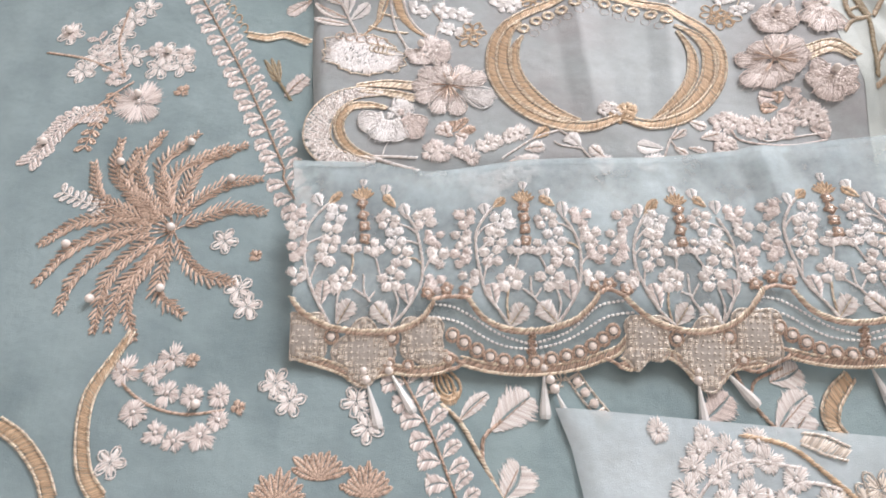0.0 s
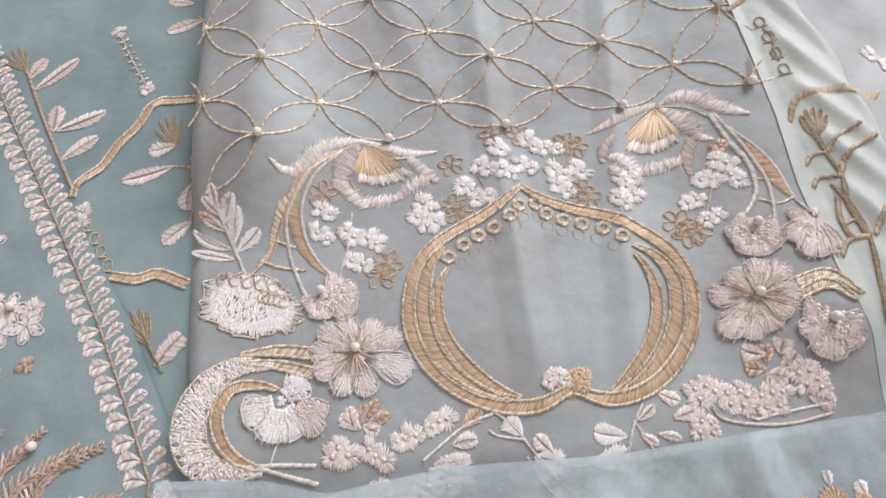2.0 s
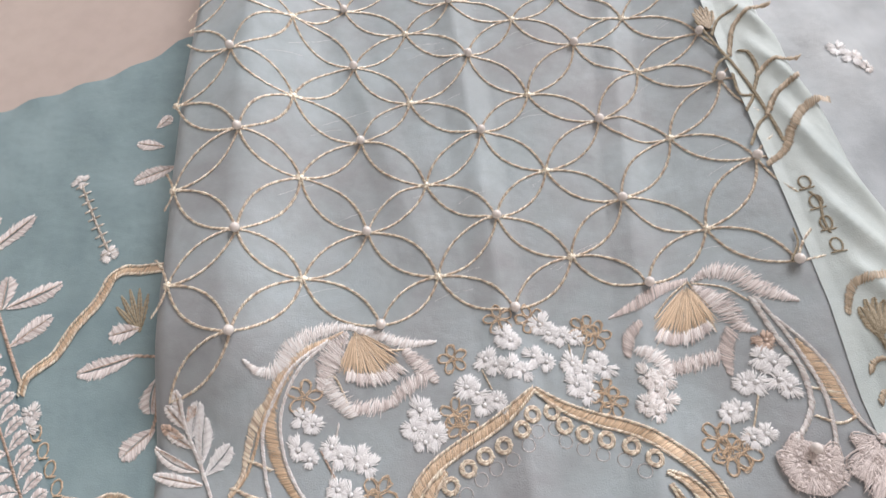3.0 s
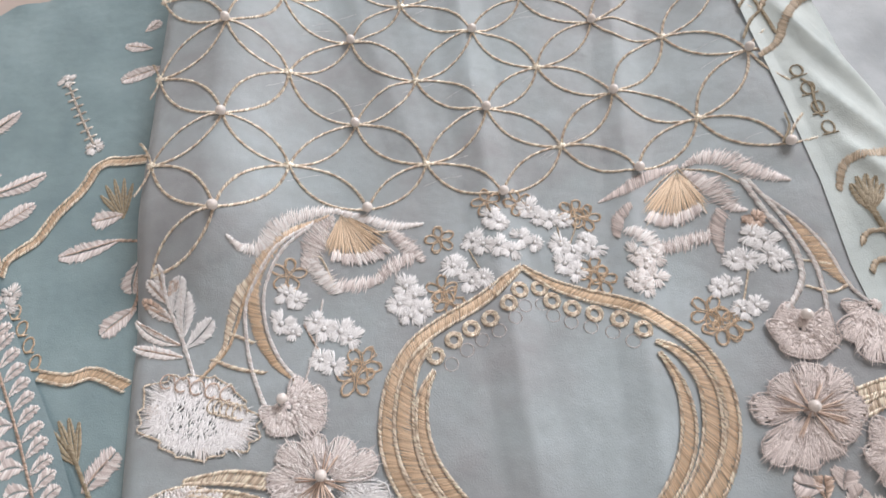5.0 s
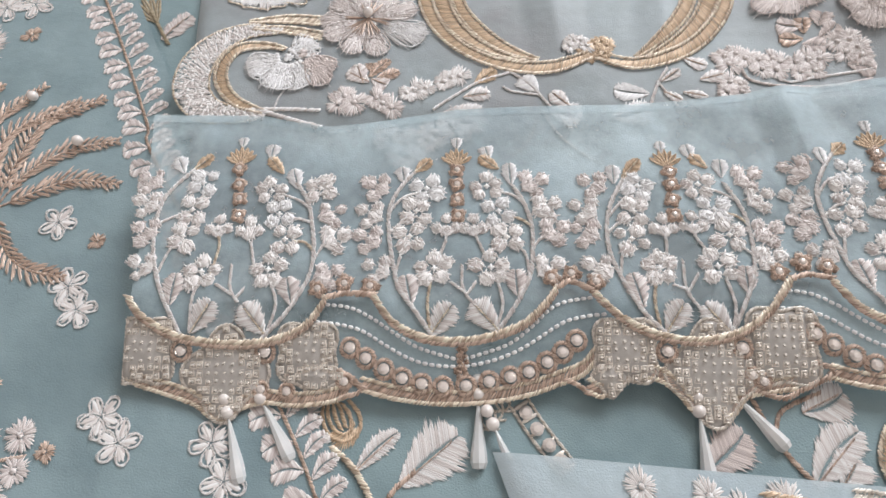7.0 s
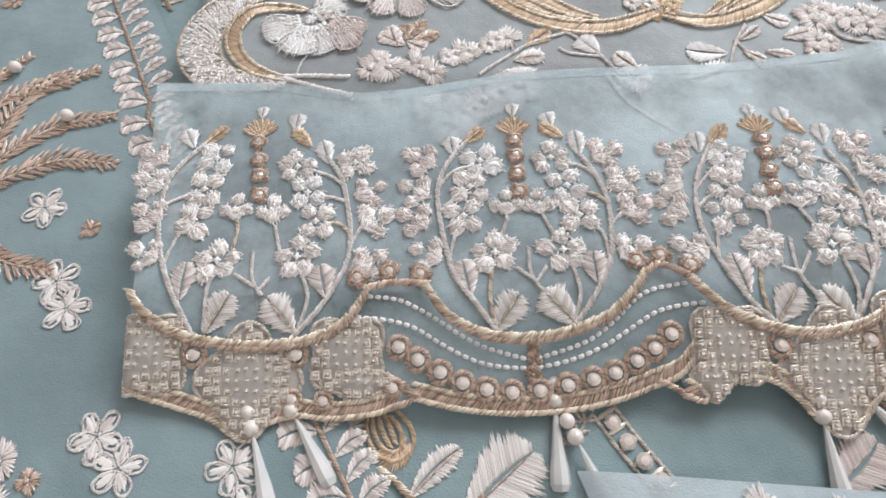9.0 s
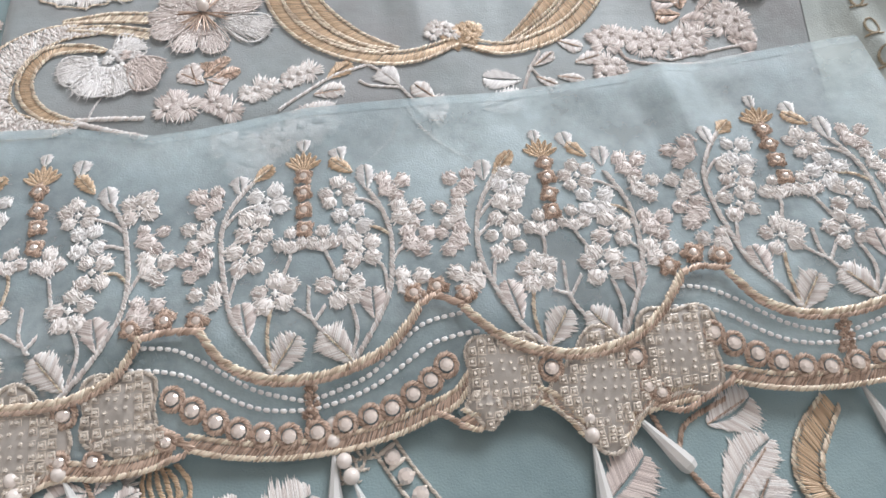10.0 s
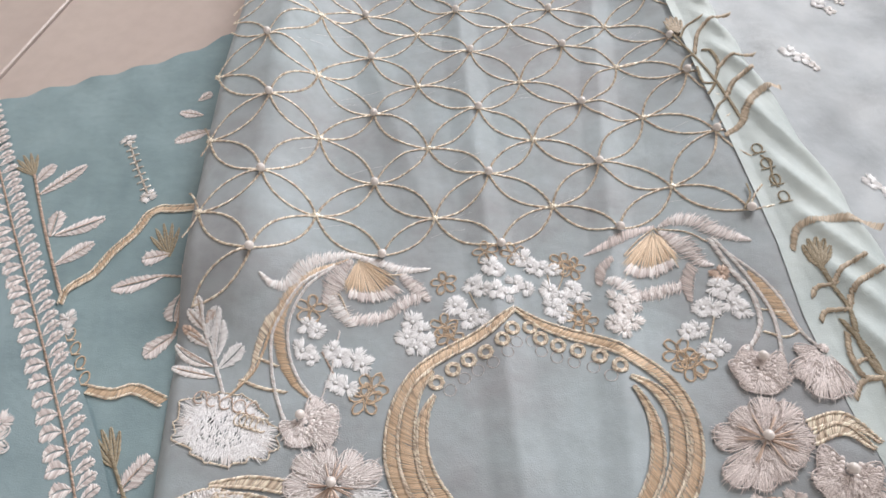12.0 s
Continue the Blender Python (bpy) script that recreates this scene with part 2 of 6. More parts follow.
def sleeve_z(x, y):
    z = 0.0050 + 0.0045 * (1 - ease(0.22, 0.30, y)) + (0.0165 + 0.006 * ease(0.37, 0.46, y)) * np.where(x > -0.046, np.exp(-((x + 0.046) / 0.025) ** 2), 1 + (x + 0.046) * 9.0) * ease(0.27, 0.33, y) + 0.010 * ease(0.13, 0.19, x) * ease(0.185, 0.235, y) - 0.0022 * (1 - ease(0.176, 0.190, y))
    z = z + (0.0024 * tent(x - 0.0672 + 0.06 * (y - 0.26), 0.011) + 0.0020 * tent(x - 0.1085 - 0.10 * (y - 0.24), 0.010) + 0.0015 * tent(x - 0.02 + 0.3 * (y - 0.4), 0.012) * ease(0.33, 0.36, y)) * ease(0.19, 0.23, y) + wrinkle(x, y, 4.0)
    return z


def cuff_z(x, y):
    return 0.0121 + 0.7 * wrinkle(x, y, 7.0) + 0.0028 * tent(x - 0.1405 + 0.15 * (y - 0.17), 0.010) * ease(0.14, 0.17, y) + 0.0012 * tent(x + 0.2 * (y - 0.15), 0.012) * ease(0.15, 0.18, y) + 0.002 * ease(0.13, 0.19, x) - 0.0085 * (1 - ease(0.084, 0.124, y))


def sheet(name, left, right, y0, y1, surf, nx, ny, mat, hem=0.0, low=0.0, sides=(1, 1)):
    """A cloth between two side lines x = left(y), right(y). hem: how wide its folded edge is, which turns down by low."""
    us, ys = np.linspace(0, 1, nx), np.linspace(y0, y1, ny)
    L, R = np.array([left(y) for y in ys]), np.array([right(y) for y in ys])
    X = L[:, None] + (R - L)[:, None] * us[None, :]
    Y = np.repeat(ys[:, None], nx, 1)
    Z = surf(X, Y)
    if hem > 0:
        edge = np.minimum(X - L[:, None] if sides[0] else 9.0, R[:, None] - X if sides[1] else 9.0)
        Z = Z - low * (1 - np.sqrt(1 - (1 - np.clip(edge / hem, 0, 1)) ** 2))
    bag = Bag()
    idx = np.arange(nx * ny).reshape(ny, nx)
    faces = [(idx[j, i], idx[j, i + 1], idx[j + 1, i + 1], idx[j + 1, i]) for j in range(ny - 1) for i in range(nx - 1)]
    bag.add(np.column_stack([X.ravel(), Y.ravel(), Z.ravel()]), faces)
    me = bag.mesh(name)
    me.materials.append(mat)
    ob = new(name, me)
    return ob


# ---- the room: floor, walls, ceiling, window ----
def box_bag(bag, x0, x1, y0, y1, z0, z1, bevel=0.0):
    b = bevel
    v = [(x0, y0, z0), (x1, y0, z0), (x1, y1, z0), (x0, y1, z0), (x0, y0, z1 - b), (x1, y0, z1 - b), (x1, y1, z1 - b), (x0, y1, z1 - b),
         (x0 + b, y0 + b, z1), (x1 - b, y0 + b, z1), (x1 - b, y1 - b, z1), (x0 + b, y1 - b, z1)]
    f = [(3, 2, 1, 0)] + [(i, (i + 1) % 4, 4 + (i + 1) % 4, 4 + i) for i in range(4)] + [(4 + i, 4 + (i + 1) % 4, 8 + (i + 1) % 4, 8 + i) for i in range(4)] + [(8, 9, 10, 11)]
    bag.add(v, f)
    return bag


def structure(name, bag, mat, label):
    me = bag.mesh(name, smooth=False)
    me.materials.append(mat)
    return tagged(new(name, me), label, name.split("_")[0], kind="structure")


def tile_material():
    m, nt, bsdf = material("glazed_tile")
    a, b = noise_node(nt, 6.0, 4), noise_node(nt, 90.0, 4)
    info = nt.nodes.new("ShaderNodeObjectInfo")
    tone = ramp(nt, a.outputs["Fac"], [(0.3, (0.56, 0.47, 0.43)), (0.7, (0.64, 0.55, 0.50))])
    fine = mix_colour(nt, "MULTIPLY", 0.4, tone.outputs[0], ramp(nt, b.outputs["Fac"], [(0.35, (0.86, 0.85, 0.84)), (0.6, (1, 1, 1))]).outputs[0])
    col = mix_colour(nt, "MULTIPLY", 0.5, fine, ramp(nt, info.outputs["Random"], [(0.0, (0.92, 0.92, 0.92)), (1.0, (1, 1, 1))]).outputs[0])
    nt.links.new(col, bsdf.inputs["Base Color"])
    bsdf.inputs["Roughness"].default_value = 0.32
    bump(nt, bsdf, b.outputs["Fac"], 0.08, 0.0006)
    return m


TILE = tile_material()
GROUT = plain("dark_grout", (0.10, 0.085, 0.075), 0.85, grain=300.0)
WOOD = plain("painted_frame", (0.75, 0.73, 0.70), 0.5, grain=60.0)
RX0, RX1, RY0, RY1, RH = -1.9, 2.8, -1.6, WIN[1], 2.7

floor = structure("floor", box_bag(Bag(), RX0, RX1, RY0, RY1, -0.06, -0.0045), GROUT, "floor of beige glazed tiles with dark grout joints")
structure("ceiling", box_bag(Bag(), RX0, RX1, RY0, RY1, RH, RH + 0.1), PAINT, "plain off-white painted ceiling")
structure("wall_west", box_bag(Bag(), RX0 - 0.15, RX0, RY0, RY1, -0.06, RH), PAINT, "plain off-white painted wall")
structure("wall_east", box_bag(Bag(), RX1, RX1 + 0.15, RY0, RY1, -0.06, RH), PAINT, "plain off-white painted wall")
structure("wall_south", box_bag(Bag(), RX0 - 0.15, RX1 + 0.15, RY0 - 0.15, RY0, -0.06, RH), PAINT, "plain off-white painted wall")
wall = Bag()
WX0, WX1, WZ0, WZ1 = WIN[0] - 1.0, WIN[0] + 1.0, 0.9, 2.4
for x0, x1, z0, z1 in ((RX0 - 0.15, WX0, -0.06, RH), (WX1, RX1 + 0.15, -0.06, RH), (WX0, WX1, -0.06, WZ0), (WX0, WX1, WZ1, RH)):
    box_bag(wall, x0, x1, RY1, RY1 + 0.15, z0, z1)
structure("wall_north", wall, PAINT, "off-white painted wall with a window opening")
win = tagged(new("window_1"), "wide white-framed window letting in daylight", "window", kind="structure")
fr = Bag()
for x0, x1, z0, z1 in ((WX0, WX0 + 0.05, WZ0, WZ1), (WX1 - 0.05, WX1, WZ0, WZ1), (WX0 + 0.05, WX1 - 0.05, WZ0, WZ0 + 0.05), (WX0 + 0.05, WX1 - 0.05, WZ1 - 0.05, WZ1), (WIN[0] - 0.025, WIN[0] + 0.025, WZ0 + 0.05, WZ1 - 0.05)):
    box_bag(fr, x0, x1, RY1 + 0.06, RY1 + 0.11, z0, z1)
part("window_frame", fr, WOOD, win, smooth=False)

# tiles: one joint runs obliquely past the far corner of the cloths
TURN = radians(-13.2)
PITCH = 0.45
tile_mesh = box_bag(Bag(), 0.0015, PITCH - 0.0015, 0.0015, PITCH - 0.0015, -0.005, -0.0012, 0.0008).mesh("tile", smooth=False)
tile_mesh.materials.append(TILE)
for i in range(-6, 9):
    for j in range(-6, 8):
        ox, oy = -0.2680, 0.2873
        cx, cy = i * PITCH, j * PITCH
        mx, my = cx + PITCH / 2, cy + PITCH / 2
        wx, wy = ox + mx * math.cos(TURN) - my * math.sin(TURN), oy + mx * math.sin(TURN) + my * math.cos(TURN)
        if RX0 + 0.25 < wx < RX1 - 0.25 and RY0 + 0.25 < wy < RY1 - 0.25:
            t = part("tile", tile_mesh, TILE, floor)
            t.matrix_basis = Matrix.Translation((ox, oy, 0)) @ Matrix.Rotation(TURN, 4, "Z") @ Matrix.Translation((cx, cy, 0))


# ---- the cloths ----
def line(points):
    ys = [p[1] for p in points]
    order = np.argsort(ys)
    return lambda y: float(np.interp(y, np.array(ys)[order], np.array([p[0] for p in points])[order]))


def panel_z(x, y):
    return base_z(x, y) + 0.0016


def fold_z(x, y):
    """The rolled fold: it rises from the sleeve's side and rounds over to the floor side."""
    u = np.clip((x - (0.189 - 0.06 * (y - 0.3))) / 0.035, 0, 1)
    return sleeve_z(np.maximum(x, 0.186), y) + 0.0002 + 0.0028 * np.sin(math.pi * u) + 0.0026 * tent(np.mod(x * 0.9 + y * 0.55 + 0.004 * np.sin(40 * y), 0.016) - 0.008, 0.006) * ease(0.1, 0.4, u)


def pale_z(x, y):
    return 0.003 + 3.4 * (wrinkle(x * 1.9, y * 1.7, 5.0) + 0.0009) + 0.006 * (1 - ease(0.215, 0.26, x))


under = sheet("under_panel", lambda y: -0.42, line([(0.30, -0.2), (0.262, 0.30), (0.25, 0.60)]), -0.22, 0.60, base_z, 150, 150, SEAGREEN)
# its far edge runs slantwise over the tiles
for v in under.data.vertices:
    x, y, z = v.co
    far = float(np.interp(x, [-0.42, -0.2136, -0.156, -0.118, -0.091, 0.0, 0.30], [0.400, 0.4446, 0.4625, 0.4745, 0.4925, 0.545, 0.62])) + 0.0004 * math.sin(190 * x)
    v.co.y = -0.22 + (y + 0.22) * (far + 0.22) / 0.82
    v.co.z = float(base_z(v.co.x, v.co.y)) + 0.0012 * (1 - min(1, abs(far - v.co.y) / 0.004)) * math.sin(260 * x)
tagged(under, "pale aqua organza panel embroidered with gold branches, spread on the floor", "fabric")
EDGE = line([(-0.2650, 0.5200), (-0.1945, 0.4069), (-0.1467, 0.3332), (-0.0907, 0.2457), (-0.0083, 0.0926), (0.0049, 0.0741), (0.13, -0.1)])
panel = sheet("palm_panel", lambda y: -0.42, EDGE, -0.21, 0.405, panel_z, 140, 140, AQUA)
tagged(panel, "aqua organza panel with a rose-gold palm and leafy stripe", "fabric")
SL_L = line([(-0.050, 0.120), (-0.0606, 0.187), (-0.0655, 0.225), (-0.0715, 0.268), (-0.074, 0.326), (-0.0775, 0.395), (-0.078, 0.453), (-0.076, 0.533), (-0.074, 0.64)])
SL_R = line([(0.190, 0.120), (0.1925, 0.1939), (0.1930, 0.222), (0.1885, 0.246), (0.1862, 0.285), (0.187, 0.320), (0.1836, 0.384), (0.1806, 0.425), (0.1770, 0.489), (0.170, 0.64)])
sleeve = sheet("sleeve_panel", SL_L, SL_R, 0.120, 0.64, sleeve_z, 160, 220, GREY, hem=0.009, low=0.012, sides=(1, 0))
tagged(sleeve, "lilac-grey organza sleeve panel with a gold ring and beaded lattice embroidery", "fabric")
fold = sheet("folded_side", lambda y: SL_R(y) - 0.004, line([(0.232, 0.12), (0.2335, 0.235), (0.2315, 0.262), (0.2290, 0.305), (0.2224, 0.347), (0.2159, 0.378), (0.2084, 0.422), (0.1993, 0.475), (0.19, 0.64)]), 0.120, 0.64, fold_z, 50, 180, MINT, hem=0.010, low=0.012, sides=(0, 1))
tagged(fold, "mint organza fold with olive and gold vines beside the sleeve", "fabric")
pale = sheet("pale_cloth", line([(0.205, 0.12), (0.215, 0.30), (0.19, 0.45), (0.17, 0.7)]), lambda y: 0.75, 0.10, 0.85, pale_z, 150, 150, PALE)
tagged(pale, "crumpled white organza with tiny white flowers, lying on the floor", "fabric")

SURF = {under: base_z, panel: panel_z, sleeve: sleeve_z, fold: fold_z, pale: pale_z}


# ---- embroidered motifs ----
def vine(cloth_ob, mat, pts, width=0.0011):
    bag = Bag()
    cord(bag, pts, SURF[cloth_ob], width * 1.1, 0.0002, width * 0.5)
    return part("vine", bag, mat, cloth_ob)


def band(cloth_ob, mat, pts, widths=(0.003, 0.003), rim=True):
    bag = Bag()
    surf = SURF[cloth_ob]
    if mat in (IVORY, BLUSH):
        satin(bag, pts, [0.95 * w for w in widths], surf, 0.0005, ragged=0.3, slant=0.1)
        satin(bag, pts, [1.3 * w for w in widths], surf, ragged=0.22)
    else:
        satin(bag, pts, widths, surf)
    ob = part("satin_band", bag, mat, cloth_ob)
    if rim and mat in (GOLD, SILVER, CHAMPAGNE) and max(widths) > 0.0026:
        n = 40
        q = spline(pts, n)
        _, s = normals(q)
        w = np.interp(np.linspace(0, 1, n), np.linspace(0, 1, len(widths)), widths)[:, None]
        edge = Bag()
        for sign in (-1, 1):
            cord(edge, (q + s * sign * w * 0.52)[::3], surf, 0.0013, 0.0006, 0.0009)
        part("edge_cord", edge, CHAMPAGNE if mat is GOLD else mat, ob)
    return ob


def blossom(cloth_ob, mat, x, y, r, n=4, rot=None, surf=None, lift=0.0002):
    bag = Bag()
    surf = surf or SURF[cloth_ob]
    rot = rng.random() * 6.28 if rot is None else rot
    for k in range(n):
        a = rot + 2 * math.pi * k / n + 0.15 * rng.standard_normal()
        rr = r * (1 + 0.12 * rng.standard_normal())
        petal(bag, (x + 0.1 * r * math.cos(a), y + 0.1 * r * math.sin(a)), (x + rr * math.cos(a), y + rr * math.sin(a)), r * 1.0, surf, lift, 0.00046, 0.0006, 0.55)
    for k in range(5):
        a = k * 1.257 + rot
        stitches(bag, [(x - 0.22 * r * math.cos(a), y - 0.22 * r * math.sin(a))], [(x + 0.22 * r * math.cos(a), y + 0.22 * r * math.sin(a))], surf, 0.0006, 0.0007, lift + 0.0006)
    return part("flower", bag, mat, cloth_ob)


def blossoms(cloth_ob, mat, pts, r=0.005):
    for x, y in pts:
        blossom(cloth_ob, mat, x, y, r * (1 + 0.08 * rng.standard_normal()), 4 if rng.random() < 0.6 else 5)


def blossom5(cloth_ob, mat, pts, r=0.011):
    for x, y in pts:
        blossom(cloth_ob, mat, x, y, r, 6, 0.3)


PEARL_MESH = {}


def pearl(parent, mat, x, y, z, r):
    if r not in PEARL_MESH:
        PEARL_MESH[r] = bead_mesh("pearl", r)
    ob = part("pearl", PEARL_MESH[r], mat, parent, "round pearl bead")
    return put(ob, x, y, z)


def pearls(cloth_ob, mat, pts, r=0.0019, lift=0.0):
    for x, y in pts:
        pearl(cloth_ob, mat, x, y, float(SURF[cloth_ob](x, y)) + r * 1.05 + lift, r)


def leaves(cloth_ob, mat, pts, width=0.006):
    for a, b in zip(pts[::2], pts[1::2]):
        bag = Bag()
        leaf(bag, a, b, width, SURF[cloth_ob], bend=0.05 * rng.standard_normal())
        ob = part("leaf", bag, mat, cloth_ob)
        rib = Bag()
        cord(rib, [a, np.add(a, b) / 2, np.asarray(a) + 0.85 * np.subtract(b, a)], SURF[cloth_ob], 0.0006, 0.0006, 0.0006)
        part("midrib", rib, COPPER if mat in (BLUSH, IVORY) else mat, ob)


def frond(cloth_ob, mat, pts):
    """A feathery palm frond: a thin rib with slanting barbs that lengthen and shorten again."""
    bag = Bag()
    surf = SURF[cloth_ob]
    cord(bag, pts, surf, 0.0009, 0.0002, 0.0006)
    n = max(8, int(length(pts) / 0.0024))
    q = spline(pts, n)
    d, s = normals(q)
    for i in range(int(n * 0.16), n):
        u = i / (n - 1)
        ln = 0.0062 * math.sin(math.pi * min(1, 0.2 + 0.68 * u)) ** 0.8 * (1 + 0.12 * rng.standard_normal())
        for sign in (-1, 1):
            tip = q[i] + s[i] * sign * ln * 0.62 + d[i] * ln * 0.85
            petal(bag, q[i], tip, 0.0014, surf, 0.0002, 0.00040, 0.0008, 0.5)
    return part("frond", bag, mat, cloth_ob)


def loops(cloth_ob, mat, pts, r=0.006):
    """Open flowers drawn with looped thread."""
    for x, y in pts:
        bag = Bag()
        rot = rng.random() * 6.28
        for k in range(5):
            a = rot + 1.2566 * k
            c, s = math.cos(a), math.sin(a)
            ring = [(x + r * (u * c - v * s), y + r * (u * s + v * c)) for u, v in ((0.1, 0.0), (0.5, 0.27), (0.85, 0.24), (1.0, 0.0), (0.85, -0.24), (0.5, -0.27), (0.1, 0.0))]
            cord(bag, ring, SURF[cloth_ob], 0.0006, 0.0003, 0.0005)
            if mat is not GOLD:
                petal(bag, ring[0], (x + 0.9 * r * c, y + 0.9 * r * s), r * 0.4, SURF[cloth_ob], 0.0001, 0.0010, 0.0004)
            for _ in range(2):
                cord(bag, [(px + 0.05 * r * rng.standard_normal(), py + 0.05 * r * rng.standard_normal()) for px, py in ring[1:6]], SURF[cloth_ob], 0.0005, 0.0004, 0.0005)
        part("looped_flower", bag, mat, cloth_ob)


def spray(cloth_ob, mat, pts, n=12, size=0.006):
    bag = Bag()
    surf = SURF[cloth_ob]
    cord(bag, pts, surf, 0.0009, 0.0002, 0.0006)
    q = spline(pts, n)
    d, s = normals(q)
    for i in range(n):
        for sign in (-1, 1):
            ln = size * (0.8 + 0.4 * rng.random())
            leaf(bag, q[i], q[i] + s[i] * sign * ln * 0.8 + d[i] * ln * 0.55, ln * 0.55, surf, 0.0002 + 0.0003 * rng.random(), 0.0005, 0.0006)
    return part("leaf_spray", bag, mat, cloth_ob)


def rosette(cloth_ob, mat, pts, r=0.012):
    for x, y in pts:
        bag = Bag()
        for k in range(9):
            a = radians(20 + 17.5 * k)
            ln = r * (0.75 + 0.35 * rng.random())
            leaf(bag, (x, y), (x + ln * math.cos(a), y + ln * math.sin(a)), r * 0.28, SURF[cloth_ob], 0.0002, 0.0005, 0.0006)
        part("leaf_rosette", bag, mat, cloth_ob)


def bud(cloth_ob, mat, pts, r=0.008):
    """A bud of three to five slim upright petals."""
    (x, y), tip = pts[0], np.asarray(pts[1])
    d = tip - (x, y)
    a0 = math.atan2(d[1], d[0])
    ln = np.linalg.norm(d)
    bag = Bag()
    for off, k in ((-0.42, 0.8), (-0.2, 0.95), (0, 1.0), (0.2, 0.95), (0.42, 0.8)):
        a = a0 + off
        leaf(bag, (x, y), (x + ln * k * math.cos(a), y + ln * k * math.sin(a)), r * 0.32, SURF[cloth_ob], 0.0002, 0.0005, 0.0005)
    return part("bud", bag, mat, cloth_ob)


def bead_spike(cloth_ob, mat, pts):
    bag = Bag()
    surf = SURF[cloth_ob]
    cord(bag, pts, surf, 0.0012, 0.0002, 0.0007)
    q = spline(pts, 9)
    _, s = normals(q)
    for i in range(9):
        for sign in (-1, 1):
            stitches(bag, [q[i]], [q[i] + s[i] * sign * 0.0032], surf, 0.0009, 0.0009, 0.0003)
    return part("bead_spike", bag, mat, cloth_ob)


def loop_chain(cloth_ob, mat, pts):
    """Small round loops strung in a row."""
    n = max(3, int(length(pts) / 0.0058))
    q = spline(pts, n)
    for x, y in q:
        bag = Bag()
        ring = [(x + 0.0020 * math.cos(a), y + 0.0028 * math.sin(a)) for a in np.linspace(0, 6.283, 9)]
        cord(bag, ring, SURF[cloth_ob], 0.0008, 0.0002, 0.0005)
        cord(bag, [(x - 0.0026, y - 0.0031), (x + 0.0026, y - 0.0029)], SURF[cloth_ob], 0.0008, 0.0003, 0.0005)
        part("loop", bag, mat, cloth_ob)


def pair_chain(cloth_ob, mat, pts):
    """A stripe of paired leaves on a gold rib."""
    surf = SURF[cloth_ob]
    rib = Bag()
    cord(rib, pts, surf, 0.0011, 0.0003, 0.0006)
    part("rib", rib, COPPER, cloth_ob)
    for sign, pitch, ln, wide in ((-1, 0.0080, 0.0088, 0.0074), (1, 0.0060, 0.0088, 0.0050)):
        n = int(length(pts) / pitch)
        q = spline(pts, n)
        d, s = normals(q)
        for i in range(n):
            bag = Bag()
            a = q[i] - s[i] * sign * -0.0007
            leaf(bag, a, a + s[i] * sign * ln * 0.92 - d[i] * ln * 0.26 * (1 + 0.3 * rng.standard_normal()), wide, surf, 0.0002, 0.00055, 0.0005, bend=0.12 * sign)
            part("leaf", bag, mat, cloth_ob)


def gem_chain(cloth_ob, mat, pts):
    surf = SURF[cloth_ob]
    q = spline(pts, 40)
    _, s = normals(q)
    bag = Bag()
    for sign in (-1, 1):
        cord(bag, (q + s * sign * 0.0026)[::5], surf, 0.0010, 0.0002, 0.0006)
    for k in range(2, 40, 7):
        stitches(bag, [q[k] - s[k] * 0.0026], [q[k] + s[k] * 0.0026], surf, 0.0012, 0.0008, 0.0003)
    ob = part("chain_cord", bag, mat, cloth_ob)
    for x, y in q[6::9]:
        put(part("stone", GEM_MESH, STONE, ob, "sparkling cut stone"), x, y, float(surf(x, y)) + 0.0004)


def satin_flower(cloth_ob, mat, pts, wide=0.02):
    """A plump carnation: a solid padded head with a scalloped cord rim."""
    surf = SURF[cloth_ob]
    q = spline(pts, 40)
    c = q.mean(0)
    ax = q[-1] - q[0]
    ln = np.linalg.norm(ax) / 2
    ax = ax / (2 * ln)
    sd = np.array([-ax[1], ax[0]])
    bag = Bag()
    n = 1500
    a, m = rng.random(n) * 6.283, np.sqrt(rng.random(n)) * 0.86
    u, v = m * np.cos(a), m * np.sin(a)
    p = c + ax * (ln * u)[:, None] + sd * (wide / 2 * v * (1 - 0.22 * u))[:, None]
    way = sd * 0.0011 + ax * (0.0004 * rng.standard_normal((n, 1)))
    stitches(bag, p - way, p + way, surf, 0.00042, 0.0003, 0.0004 + 0.0010 * (1 - m ** 2))
    ob = part("flower", bag, mat, cloth_ob, "padded white satin-stitch carnation")
    lobes = 15
    ring = []
    for k in range(lobes):
        b = 2 * math.pi * (k + 0.3 * rng.random()) / lobes
        d = ax * ln * math.cos(b) + sd * wide / 2 * math.sin(b) * (1 - 0.22 * math.cos(b))
        k1 = 1.02 + 0.06 * rng.standard_normal()
        lobe = Bag()
        petal(lobe, c + d * 0.45, c + d * k1, 0.0075, surf, 0.0003, 0.00045, 0.0006, 0.6)
        part("petal", lobe, WHITE if k % 4 else IVORY, ob)
        t = np.array([-d[1], d[0]]) / np.linalg.norm(d)
        ring += [c + d * 0.99 * k1 - t * 0.0016, c + d * 1.05 * k1, c + d * 0.99 * k1 + t * 0.0016]
    rim = Bag()
    cord(rim, ring + ring[:1], surf, 0.0008, 0.0005, 0.0006)
    part("rim_cord", rim, CHAMPAGNE, ob)
    return ob


